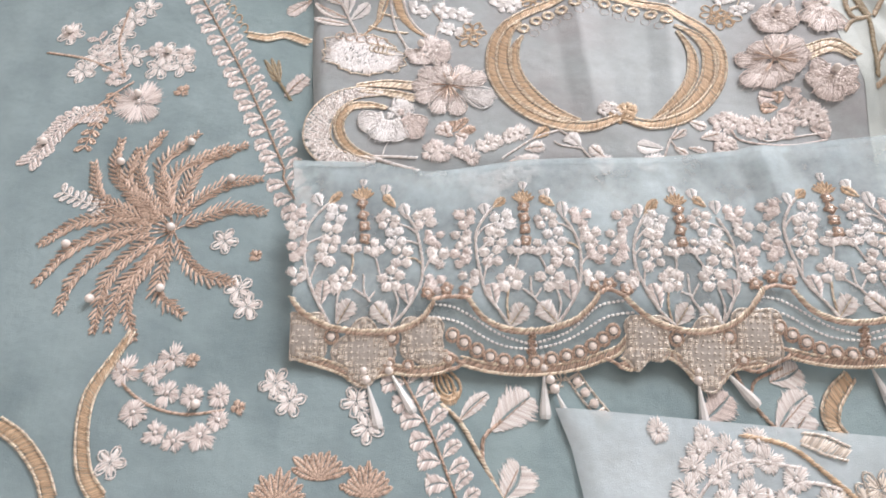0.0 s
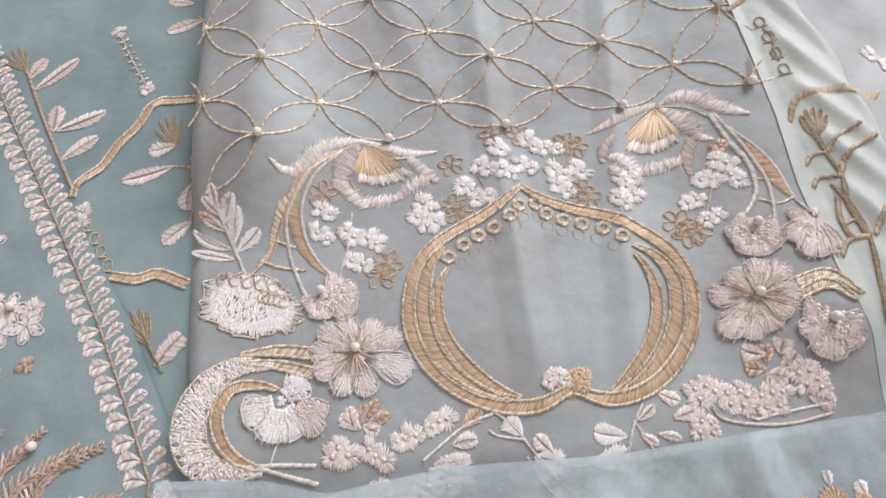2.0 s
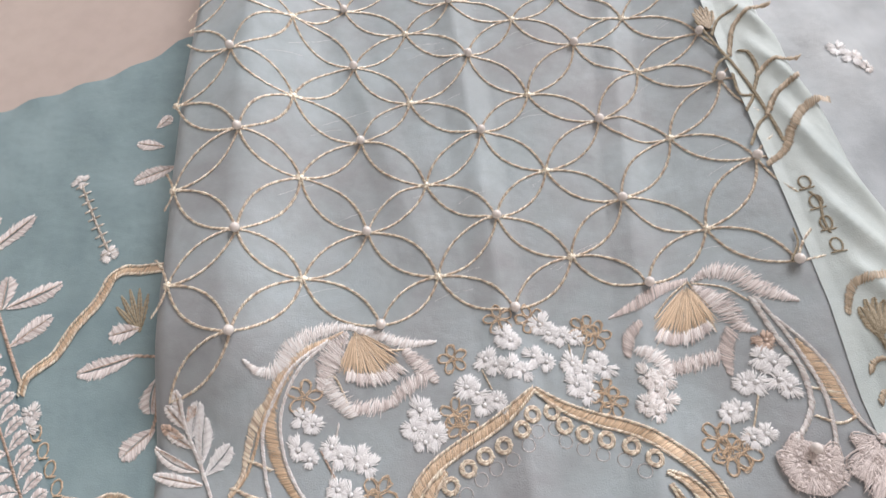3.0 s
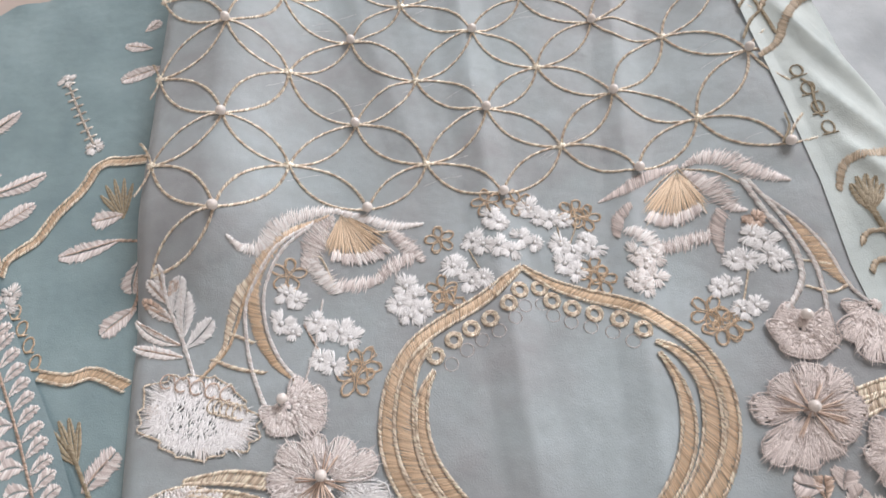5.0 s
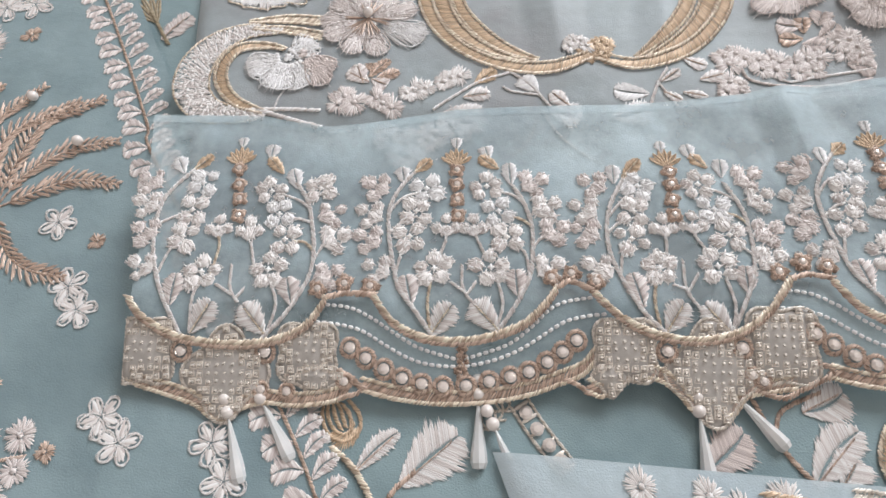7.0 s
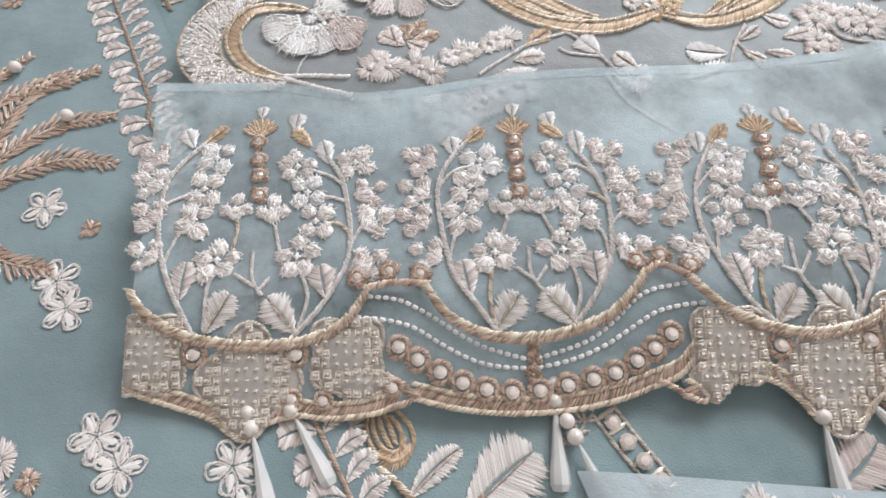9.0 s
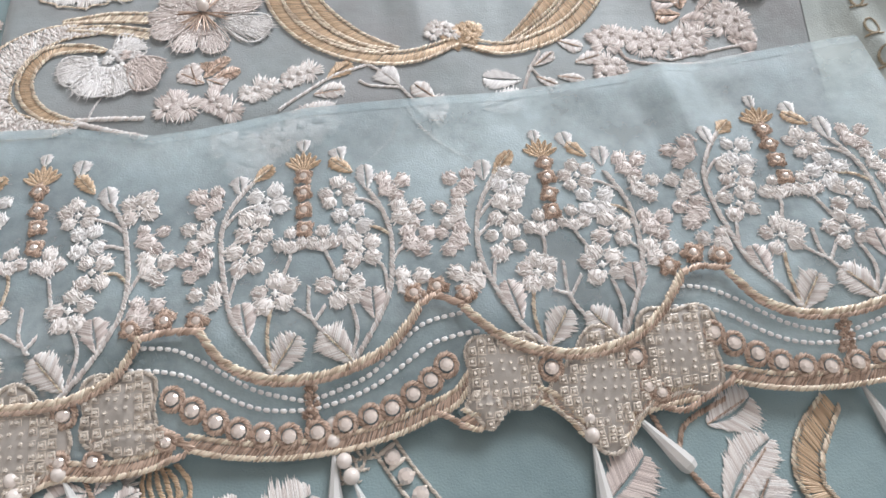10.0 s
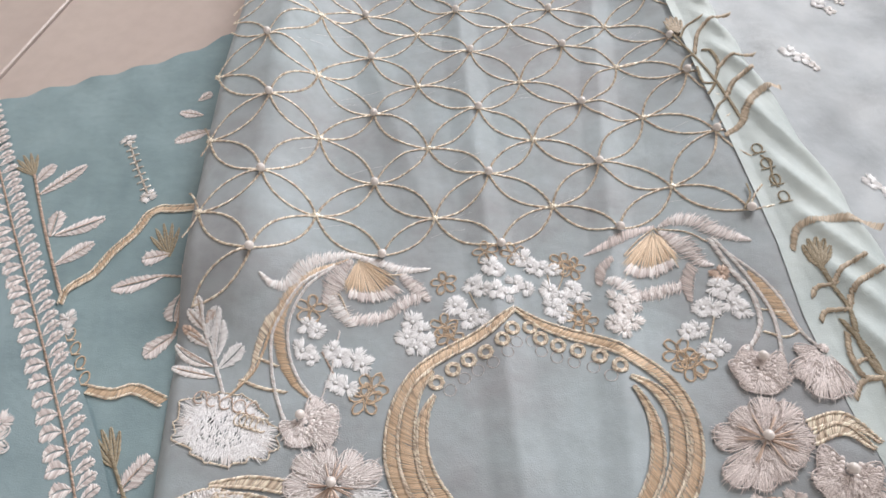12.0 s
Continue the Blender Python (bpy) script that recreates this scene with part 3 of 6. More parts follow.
def seed_band(cloth_ob, mat, pts, widths):
    """A broad crescent packed with short raised seed stitches."""
    surf = SURF[cloth_ob]
    area = length(pts) * float(np.mean(widths))
    n = int(area / 0.0000008)
    q = spline(pts, 200)
    d, s = normals(q)
    k = rng.integers(0, 200, n)
    w = np.interp(k / 199, np.linspace(0, 1, len(widths)), widths)
    off = (rng.random(n) - 0.5) * w
    p = q[k] + s[k] * off[:, None]
    way = s[k] * 0.8 + d[k] * (0.6 * rng.standard_normal((n, 1)))
    way *= 0.0009 / np.linalg.norm(way, axis=1, keepdims=True)
    bag = Bag()
    satin(bag, pts, widths, surf, 0.0001, 0.0005, 0.0004)
    stitches(bag, p - way, p + way, surf, 0.0007, 0.0006, 0.0004)
    ob = part("seed_stitching", bag, mat, cloth_ob)
    edge = Bag()
    ww = np.interp(np.linspace(0, 1, 200), np.linspace(0, 1, len(widths)), widths)[:, None]
    for sign in (-1, 1):
        cord(edge, (q + s * sign * ww * 0.52)[::8], surf, 0.0010, 0.0004, 0.0008)
    part("edge_cord", edge, CHAMPAGNE, ob)
    return ob


def scribble(cloth_ob, mat, pts, size=0.004):
    bag = Bag()
    q = spline(pts, 5)
    for x, y in q:
        ring = [(x + size * 0.5 * math.cos(a), y + size * 0.5 * math.sin(a)) for a in np.linspace(0, 5.2, 8)]
        cord(bag, ring, SURF[cloth_ob], 0.0007, 0.0018, 0.0005)
    part("looped_thread", bag, mat, cloth_ob)


def gem_mesh():
    """A faceted round stone in a corded setting."""
    bag = Bag()
    n, v, f = 10, [], []
    for r, z in ((0.0019, 0.0), (0.0019, 0.0006), (0.0010, 0.0013)):
        v += [(r * math.cos(2 * math.pi * k / n), r * math.sin(2 * math.pi * k / n), z) for k in range(n)]
    v.append((0, 0, 0.0014))
    for j in range(2):
        f += [(j * n + k, j * n + (k + 1) % n, (j + 1) * n + (k + 1) % n, (j + 1) * n + k) for k in range(n)]
    f += [(2 * n + k, 2 * n + (k + 1) % n, 3 * n) for k in range(n)]
    bag.add(v, f)
    return bag.mesh("stone", smooth=False)


GEM_MESH = gem_mesh()

pair_chain(panel, BLUSH, [(-0.2378, 0.4700), (-0.1744, 0.3645), (-0.1325, 0.2949), (-0.1026, 0.2436), (-0.0752, 0.1897), (-0.0676, 0.1716), (-0.0113, 0.0858), (0.0088, 0.0437), (0.03, 0.0)])

# the beaded lattice: pearls and knots alternate, joined by pairs of bowed cords
TIES = [[(-0.0395, 0.3231), (0.0153, 0.3262), (0.0686, 0.3290), (0.1223, 0.3356), (0.1774, 0.3373)],
       [(-0.0410, 0.3659), (0.0096, 0.3684), (0.0652, 0.3706), (0.1188, 0.3744), (0.1755, 0.3858)],
       [(-0.0437, 0.4144), (0.0068, 0.4155), (0.0623, 0.4152), (0.1166, 0.4172), (0.1720, 0.4296)],
       [(-0.0506, 0.4592), (0.0033, 0.4593), (0.0596, 0.4618), (0.1122, 0.4649)]]
KNOTS = [[(-0.0163, 0.3472), (0.0390, 0.3451), (0.0941, 0.3500), (0.1498, 0.3569)],
       [(-0.0193, 0.3956), (0.0358, 0.3895), (0.0891, 0.3922), (0.1457, 0.4035)],
       [(-0.0237, 0.4384), (0.0300, 0.4357), (0.0861, 0.4352), (0.1394, 0.4441)],
       [(-0.0259, 0.4869), (0.0291, 0.4803), (0.0836, 0.4848)]]


def lattice_point(i, j):
    """Pearls sit at whole steps, knots half-way between; further up the weave runs on evenly."""
    for table, i0, j0 in ((TIES, -1.0, 0.0), (KNOTS, -0.5, 0.5)):
        a, b = i - i0, j - j0
        if a == int(a) and b == int(b) and 0 <= b < len(table) and 0 <= a < len(table[int(b)]):
            return np.array(table[int(b)][int(a)])
    return np.array((0.01392 + 0.05375 * i - 0.00407 * j + 0.0007 * i * i, 0.32646 + 0.0030 * i + 0.0430 * j - 0.0007 * i * j))


def inside(q):
    return SL_L(q[1]) + 0.001 < q[0] < SL_R(q[1]) + 0.004


for j in range(0, 7):
    for i in range(-1, 4):
        x, y = lattice_point(i, j)
        if not inside((x, y)):
            continue
        pearl(sleeve, PEARL, x, y, float(sleeve_z(x, y)) + 0.0022, 0.0021)
for j in np.arange(-0.5, 6.6, 1.0):
    for i in np.arange(-1.5, 3.6, 1.0):
        node = lattice_point(i, j)
        if j > 0 and inside(node):
            knot = Bag()
            for k in range(7):
                a = k * 0.449 + 0.2 * rng.standard_normal()
                o = 0.0021 * np.array([math.cos(a), math.sin(a)])
                stitches(knot, [node - o], [node + o], sleeve_z, 0.0007, 0.0007, 0.0006 + 0.0001 * k)
            part("knot", knot, CHAMPAGNE, sleeve)
        for di, dj in ((-0.5, -0.5), (0.5, -0.5), (-0.5, 0.5), (0.5, 0.5)):
            end = lattice_point(i + di, j + dj)
            if j + dj < -0.1 or (j < 0 and not (i < -1 and di > 0)):
                continue
            way = end - node
            off = np.array([-way[1], way[0]])
            for sign in (-1, 1):
                pts = [node + way * u + off * sign * 0.68 * u * (1 - u) for u in np.linspace(0, 1, 9)]
                pts = [p for p in pts if inside(p)]
                if len(pts) > 2:
                    bag = Bag()
                    cord(bag, pts, sleeve_z, 0.0012, 0.0002, 0.0008)
                    part("lattice_cord", bag, CHAMPAGNE, sleeve)

# fine jump threads left between the cords
for j in range(0, 6):
    for i in range(-1, 3):
        for k in range(2):
            a = lattice_point(i + 0.25 + 0.5 * rng.random(), j + 0.1 + 0.3 * rng.random())
            b = a + (0.010 + 0.014 * rng.random()) * np.array([0.9, 0.36 + 0.12 * rng.standard_normal()])
            if inside(a) and inside(b):
                bag = Bag()
                cord(bag, [a, (a + b) / 2 + (0, 0.001), b], sleeve_z, 0.0003, 0.0001, 0.0006)
                part("jump_thread", bag, IVORY, sleeve)

# the gold ring: bands of satin stitch inside each other, edged with twisted cord, with a pointed top and eyelets
MM = 0.00023
for pts, widths in (([(0.0720, 0.2972), (0.0610, 0.2879), (0.0493, 0.2809), (0.0380, 0.2745), (0.0295, 0.2667), (0.0247, 0.2566), (0.0228, 0.2460), (0.0234, 0.2347), (0.0265, 0.2260), (0.0322, 0.2180), (0.0406, 0.2107), (0.0517, 0.2055), (0.0636, 0.2031), (0.0731, 0.2049), (0.0801, 0.2084)], (6, 16, 18, 18, 18, 18, 18, 20, 20, 20, 20, 20, 20, 18, 12)),
                    ([(0.0378, 0.2700), (0.0316, 0.2622), (0.0287, 0.2514), (0.0282, 0.2410), (0.0300, 0.2310), (0.0339, 0.2229), (0.0403, 0.2156), (0.0491, 0.2095), (0.0583, 0.2060)], (6, 18, 24, 26, 26, 24, 20, 14, 4)),
                    ([(0.0386, 0.2597), (0.0348, 0.2520), (0.0341, 0.2416), (0.0359, 0.2327), (0.0399, 0.2251), (0.0458, 0.2176), (0.0531, 0.2115), (0.0621, 0.2070)], (4, 14, 16, 18, 20, 20, 14, 4)),
                    ([(0.0724, 0.2972), (0.0804, 0.2912), (0.0910, 0.2858), (0.1046, 0.2812), (0.1162, 0.2743), (0.1261, 0.2657), (0.1318, 0.2550), (0.1330, 0.2437), (0.1311, 0.2339), (0.1262, 0.2237), (0.1184, 0.2142), (0.1087, 0.2075), (0.0980, 0.2046), (0.0880, 0.2053), (0.0829, 0.2083)], (6, 14, 18, 18, 20, 20, 18, 16, 16, 18, 20, 20, 20, 18, 12)),
                    ([(0.1144, 0.2655), (0.1219, 0.2610), (0.1268, 0.2514), (0.1266, 0.2409), (0.1235, 0.2302), (0.1173, 0.2203), (0.1086, 0.2119), (0.0994, 0.2069)], (4, 16, 22, 24, 24, 20, 14, 4)),
                    ([(0.1146, 0.2614), (0.1181, 0.2533), (0.1191, 0.2438), (0.1171, 0.2328), (0.1116, 0.2226), (0.1032, 0.2133), (0.0957, 0.2072)], (4, 12, 18, 20, 18, 14, 4))):
    band(sleeve, GOLD, pts, [w * MM for w in widths])
for c in [(0.0706, 0.2879), (0.0779, 0.2886), (0.0661, 0.2826), (0.0591, 0.2775), (0.0522, 0.2744), (0.0459, 0.2706), (0.0394, 0.2652), (0.0817, 0.2833), (0.0884, 0.2800), (0.0959, 0.2775), (0.1041, 0.2748), (0.1110, 0.2701)]:
    c = np.array(c)
    eye = Bag()
    for r in (0.0027, 0.0020):
        cord(eye, [c + r * np.array([math.cos(a), math.sin(a)]) for a in np.linspace(0, 6.283, 9)], sleeve_z, 0.0012, 0.0003, 0.0005)
    part("eyelet", eye, CHAMPAGNE, sleeve)
    c = c + (np.array((0.0794, 0.2403)) - c) * 0.13
    ghost = Bag()
    cord(ghost, [c + 0.0024 * np.array([math.cos(a), math.sin(a)]) for a in np.linspace(0, 6.283, 9)], sleeve_z, 0.0005, 0.0001, 0.0007)
    part("loop", ghost, BLUSH, sleeve)
for mat, pts, stalk in ((IVORY, [(0.0735, 0.2118), (0.0751, 0.2140), (0.0776, 0.2143), (0.0793, 0.2123)], [(0.0772, 0.2113), (0.0787, 0.2081), (0.0795, 0.2058)]), (GOLD, [(0.0824, 0.2133), (0.0848, 0.2143), (0.0864, 0.2123), (0.0856, 0.2092)], [(0.0833, 0.2113), (0.0810, 0.2084), (0.0799, 0.2058)])):
    for x, y in pts:
        blossom(sleeve, mat, x, y, 0.0030, 5, lift=0.0005)
    band(sleeve, GOLD, stalk, [0.004, 0.0042, 0.003], rim=False)


def bloom(cloth_ob, mat, centre, tips, width, label="", ribs=False, outline=True):
    """An open flower: broad petals of fine thread from one heart, each with a stitched outline."""
    surf, c = SURF[cloth_ob], np.asarray(centre, float)
    head = None
    for k, tip in enumerate(tips):
        d = np.asarray(tip, float) - c
        ln = float(np.hypot(*d))
        d /= ln
        e = np.array([-d[1], d[0]])
        up = 0.0003 * (k % 3)
        bag = Bag()
        petal(bag, c + d * ln * 0.10, tip, width, surf, 0.0003 + up, 0.00042, 0.0006, 0.72)
        petal(bag, c + d * ln * 0.52, np.asarray(tip) + d * ln * 0.03, width * 0.95, surf, 0.0007 + up, 0.00046, 0.0006, 0.62)
        if ribs:
            for v in np.linspace(-0.36, 0.36, 5):
                for u in np.arange(0.25, 0.92, 0.0026 / ln):
                    p = c + d * ln * u + e * width * v * (0.5 + 0.6 * u)
                    stitches(bag, [p - e * width * 0.07], [p + e * width * 0.07], surf, 0.0016, 0.0006, 0.0007 + up)
        if outline:
            w = width / 2
            out = [c + d * ln * a1 + e * w * b1 for a1, b1 in ((0.3, 0.42), (0.6, 0.92), (0.84, 0.98), (0.98, 0.52), (1.0, 0.0), (0.98, -0.52), (0.84, -0.98), (0.6, -0.92), (0.3, -0.42))]
            cord(bag, out, surf, 0.0007, 0.0009 + up, 0.0006)
        m = int(60 * ln / 0.015)
        uu, vv = 0.3 + 0.62 * rng.random(m), 0.8 * (rng.random(m) - 0.5)
        p = c + np.outer(ln * uu, d) + np.outer(width * vv * (0.4 + 0.6 * uu), e)
        way = 0.0007 * np.column_stack([d[0] + 0.5 * rng.standard_normal(m), d[1] + 0.5 * rng.standard_normal(m)])
        stitches(bag, p - way, p + way, surf, 0.00035, 0.0003, 0.0012 + up)
        if k == 0:
            t = rng.random(26) * 6.283
            q = c + (0.0022 * np.array([np.cos(t), np.sin(t)])).T
            stitches(bag, c + 0.4 * (c - q), q, surf, 0.0006, 0.0005, 0.0012)
            head = part("flower", bag, mat, cloth_ob, label)
        else:
            part("petal", bag, mat, head)
    return head


def fan_heart(cloth_ob, mat, root, tips, width):
    """The gold heart of an iris: threads fanning from one point to a pale fringed edge."""
    surf, c = SURF[cloth_ob], np.asarray(root, float)
    bag, fringe = Bag(), Bag()
    for tip in tips:
        d = np.asarray(tip) - c
        petal(bag, c, c + d * 0.92, width * 0.95, surf, 0.0003, 0.00040, 0.0005, 0.8)
    rim = spline(tips, 42)
    out = rim - c
    k = rng.random((42, 1))
    stitches(fringe, c + out * (0.78 + 0.08 * k), c + out * (1.04 + 0.12 * k[::-1]), surf, 0.00055, 0.0005, 0.0006)
    ob = part("flower_heart", bag, mat, cloth_ob, "gold heart of an iris flower")
    part("fringe", fringe, BLUSH, ob)
    lines = Bag()
    for k in (0.25, 0.5, 0.75):
        q = np.asarray(tips[0]) * (1 - k) + np.asarray(tips[-1]) * k
        cord(lines, [c, c + (q - c) * 0.5, c + (q - c) * 0.75], surf, 0.0006, 0.0007, 0.0006)
    part("vein", lines, CHAMPAGNE, ob)


def centre_threads(cloth_ob, c, r):
    fan = Bag()
    for k in range(22):
        a = rng.random() * 6.283
        stitches(fan, [c], [(c[0] + r * math.cos(a), c[1] + r * math.sin(a))], SURF[cloth_ob], 0.0005, 0.0005, 0.0019)
    tagged(part("centre", fan, COPPER, cloth_ob, "fine rose-gold threads round a pearl"), kind="stuff")


# palm panel
band(panel, GOLD, [(-0.1259, 0.1076), (-0.1313, 0.0958), (-0.1370, 0.0821), (-0.1363, 0.0671), (-0.1313, 0.0529), (-0.1238, 0.0448)], widths=[0.0022, 0.0036, 0.0048, 0.0046, 0.005, 0.0052])
band(panel, GOLD, [(-0.1713, 0.0708), (-0.1602, 0.0647), (-0.1493, 0.0546), (-0.1426, 0.0445)], widths=[0.005, 0.005, 0.005, 0.005])
for mid, far, tip in ([(-0.1418, 0.1724), (-0.1531, 0.1859), (-0.1540, 0.2011)], [(-0.1347, 0.1724), (-0.1417, 0.1890), (-0.1345, 0.2056)], [(-0.1272, 0.1739), (-0.1310, 0.1890), (-0.1179, 0.2049)], [(-0.1171, 0.1738), (-0.1122, 0.1891), (-0.0936, 0.1989)], [(-0.1120, 0.1679), (-0.0994, 0.1773), (-0.0840, 0.1802)], [(-0.1062, 0.1607), (-0.0946, 0.1650), (-0.0795, 0.1632)],
                      [(-0.1395, 0.1627), (-0.1559, 0.1708), (-0.1638, 0.1884)], [(-0.1403, 0.1607), (-0.1629, 0.1578), (-0.1768, 0.1474)], [(-0.1415, 0.1550), (-0.1620, 0.1453), (-0.1730, 0.1298)], [(-0.1401, 0.1494), (-0.1562, 0.1340), (-0.1603, 0.1172)], [(-0.1336, 0.1439), (-0.1430, 0.1294), (-0.1429, 0.1082)], [(-0.1275, 0.1373), (-0.1320, 0.1218), (-0.1253, 0.1052)],
                      [(-0.1196, 0.1373), (-0.1192, 0.1244), (-0.1076, 0.1157)], [(-0.1103, 0.1400), (-0.1014, 0.1327), (-0.0881, 0.1296)], [(-0.1249, 0.1413), (-0.1364, 0.1268), (-0.1369, 0.1095)], [(-0.1247, 0.1724), (-0.1223, 0.1860), (-0.1029, 0.1978)], [(-0.1355, 0.1679), (-0.1455, 0.1798), (-0.1447, 0.1959)]):
    frond(panel, COPPER, [(-0.1187, 0.1541), mid, far, tip])
pearls(panel, PEARL, [(-0.1194, 0.1550), (-0.1646, 0.1468), (-0.1471, 0.1215), (-0.1180, 0.1263), (-0.1504, 0.1891), (-0.1191, 0.2000), (-0.0966, 0.1800), (-0.1518, 0.2291), (-0.1420, 0.2563), (-0.1912, 0.2007), (-0.1984, 0.2706), (-0.0935, 0.0787)], r=0.0019)
blossoms(panel, BLUSH, [(-0.1182, 0.0754), (-0.1076, 0.0679), (-0.0999, 0.0651), (-0.0902, 0.0673), (-0.1063, 0.0829), (-0.0959, 0.0815), (-0.0854, 0.0823), (-0.0842, 0.0730), (-0.1131, 0.0909), (-0.1070, 0.0972), (-0.1255, 0.0912)], r=0.0052)
blossoms(panel, COPPER, [(-0.0773, 0.0780), (-0.0987, 0.0961), (-0.0801, 0.1421), (-0.1307, 0.2314)], r=0.0034)
vine(panel, COPPER, [(-0.1305, 0.0946), (-0.1241, 0.0856), (-0.1121, 0.0781), (-0.0979, 0.0750), (-0.0826, 0.0767)], width=0.0011)
vine(panel, COPPER, [(-0.1296, 0.0958), (-0.1220, 0.0913), (-0.1133, 0.0936), (-0.1068, 0.0960)], width=0.0010)
loops(panel, IVORY, [(-0.0640, 0.0874), (-0.0575, 0.0804), (-0.0316, 0.0808), (-0.0265, 0.0711), (-0.0851, 0.1265), (-0.0803, 0.1189), (-0.1226, 0.0570), (-0.0950, 0.1489)], r=0.0062)
blossom5(panel, BLUSH, [(-0.1508, 0.2246)], r=0.0115)
loops(panel, IVORY, [(-0.1605, 0.2535), (-0.1430, 0.2552), (-0.1665, 0.2789), (-0.1850, 0.2446), (-0.1606, 0.2869), (-0.1980, 0.2695), (-0.1720, 0.2575), (-0.1340, 0.2476), (-0.1454, 0.2459), (-0.1703, 0.2690), (-0.1801, 0.2538)], r=0.0075)
blossoms(panel, BLUSH, [(-0.1673, 0.2389), (-0.1662, 0.2462), (-0.1984, 0.2706), (-0.1340, 0.2551), (-0.1494, 0.2572)], r=0.005)
spray(panel, BLUSH, [(-0.1610, 0.2370), (-0.1740, 0.2537), (-0.1816, 0.2653)], n=7, size=0.006)
vine(panel, COPPER, [(-0.1566, 0.2370), (-0.1661, 0.2282), (-0.1768, 0.2145), (-0.1830, 0.2062)], width=0.0011)
vine(panel, COPPER, [(-0.1619, 0.2406), (-0.1841, 0.2520), (-0.2066, 0.2568)], width=0.0012)
vine(panel, COPPER, [(-0.1619, 0.2406), (-0.1704, 0.2632), (-0.1700, 0.2871)], width=0.0012)
spray(panel, BLUSH, [(-0.1663, 0.2179), (-0.1825, 0.2146), (-0.1949, 0.1902)], n=16, size=0.0062)
spray(panel, COPPER, [(-0.1636, 0.2299), (-0.1698, 0.2095), (-0.1711, 0.1990)], n=8, size=0.005)
spray(panel, IVORY, [(-0.1538, 0.1644), (-0.1673, 0.1702), (-0.1740, 0.1732)], n=7, size=0.005)
rosette(panel, COPPER, [(-0.0581, 0.0434), (-0.0434, 0.0523), (-0.0252, 0.0469)], r=0.012)
# under panel
vine(under, COPPER, [(-0.1704, 0.3864), (-0.1567, 0.3601), (-0.1437, 0.3362), (-0.1311, 0.3144)], width=0.0014)
leaves(under, BLUSH, [(-0.1673, 0.3806), (-0.1619, 0.3930), (-0.1623, 0.3729), (-0.1442, 0.3920), (-0.1473, 0.3461), (-0.1486, 0.3615), (-0.1453, 0.3467), (-0.1235, 0.3568), (-0.1392, 0.3297), (-0.1244, 0.3418)], width=0.0081)
bud(under, OLIVE, [(-0.1701, 0.3857), (-0.1821, 0.4009)], r=0.007)
band(under, GOLD, [(-0.1292, 0.3091), (-0.1282, 0.3166), (-0.1193, 0.3240), (-0.1135, 0.3359), (-0.1057, 0.3469), (-0.1002, 0.3595), (-0.0890, 0.3603), (-0.0778, 0.3608)], widths=[0.0022, 0.0032, 0.0036, 0.0036, 0.0036, 0.0036, 0.0036, 0.0034])
bead_spike(under, SILVER, [(-0.1253, 0.4058), (-0.1156, 0.3873), (-0.1058, 0.3701)])
blossoms(under, IVORY, [(-0.1268, 0.4088), (-0.1056, 0.3690), (-0.1234, 0.3013), (-0.1236, 0.2959)], r=0.0045)
bud(under, OLIVE, [(-0.0855, 0.3321), (-0.0932, 0.3520)], r=0.0075)
leaves(under, BLUSH, [(-0.0859, 0.3337), (-0.0981, 0.3311), (-0.0856, 0.3220), (-0.1085, 0.3158), (-0.0726, 0.2923), (-0.0840, 0.2823), (-0.0821, 0.4128), (-0.1006, 0.4056), (-0.0749, 0.3122), (-0.0751, 0.2983)], width=0.0083)
vine(under, COPPER, [(-0.0856, 0.3220), (-0.0754, 0.3210)], width=0.0012)
vine(under, COPPER, [(-0.0776, 0.3272), (-0.0732, 0.3009), (-0.0739, 0.2902)], width=0.0012)
loop_chain(under, GOLD, [(-0.1196, 0.2939), (-0.1120, 0.2824), (-0.1066, 0.2736)])
band(under, GOLD, [(-0.1038, 0.2686), (-0.0925, 0.2664), (-0.0836, 0.2681), (-0.0705, 0.2625)], widths=[0.003, 0.0038, 0.0038, 0.0038])
bud(under, OLIVE, [(-0.0826, 0.2371), (-0.0928, 0.2523)], r=0.0085)
vine(under, OLIVE, [(-0.0867, 0.2435), (-0.0813, 0.2351), (-0.0757, 0.2260)], width=0.0014)
leaves(under, BLUSH, [(-0.0764, 0.2329), (-0.0698, 0.2406)], width=0.0091)
leaves(under, BLUSH, [(-0.0788, 0.2283), (-0.0726, 0.2380)], width=0.0091)
# in front of the cuff
bag = Bag()
for pts in ([(-0.0022, 0.0937), (-0.0021, 0.0876), (0.0005, 0.0831), (0.0049, 0.0818), (0.0084, 0.0847), (0.0080, 0.0889), (0.0048, 0.0928)], [(-0.0011, 0.0937), (-0.0006, 0.0882), (0.0020, 0.0843), (0.0051, 0.0838), (0.0068, 0.0865)], [(-0.0009, 0.0946), (0.0022, 0.0911), (0.0045, 0.0856)], [(0.0030, 0.0919), (0.0054, 0.0887), (0.0061, 0.0850)], [(-0.0000, 0.0939), (0.0012, 0.0888), (0.0032, 0.0850)]):
    cord(bag, pts, base_z, 0.0012, 0.0003, 0.0006)
satin(bag, [(0.0004, 0.0838), (0.0044, 0.0818), (0.0081, 0.0842)], [0.003, 0.005, 0.003], base_z)
part("bud", bag, GOLD, under, "gold bud drawn with looped cord")
vine(under, CHAMPAGNE, [(0.0009, 0.0803), (0.0080, 0.0743), (0.0144, 0.0641), (0.0197, 0.0543), (0.0237, 0.0473)], width=0.0018)
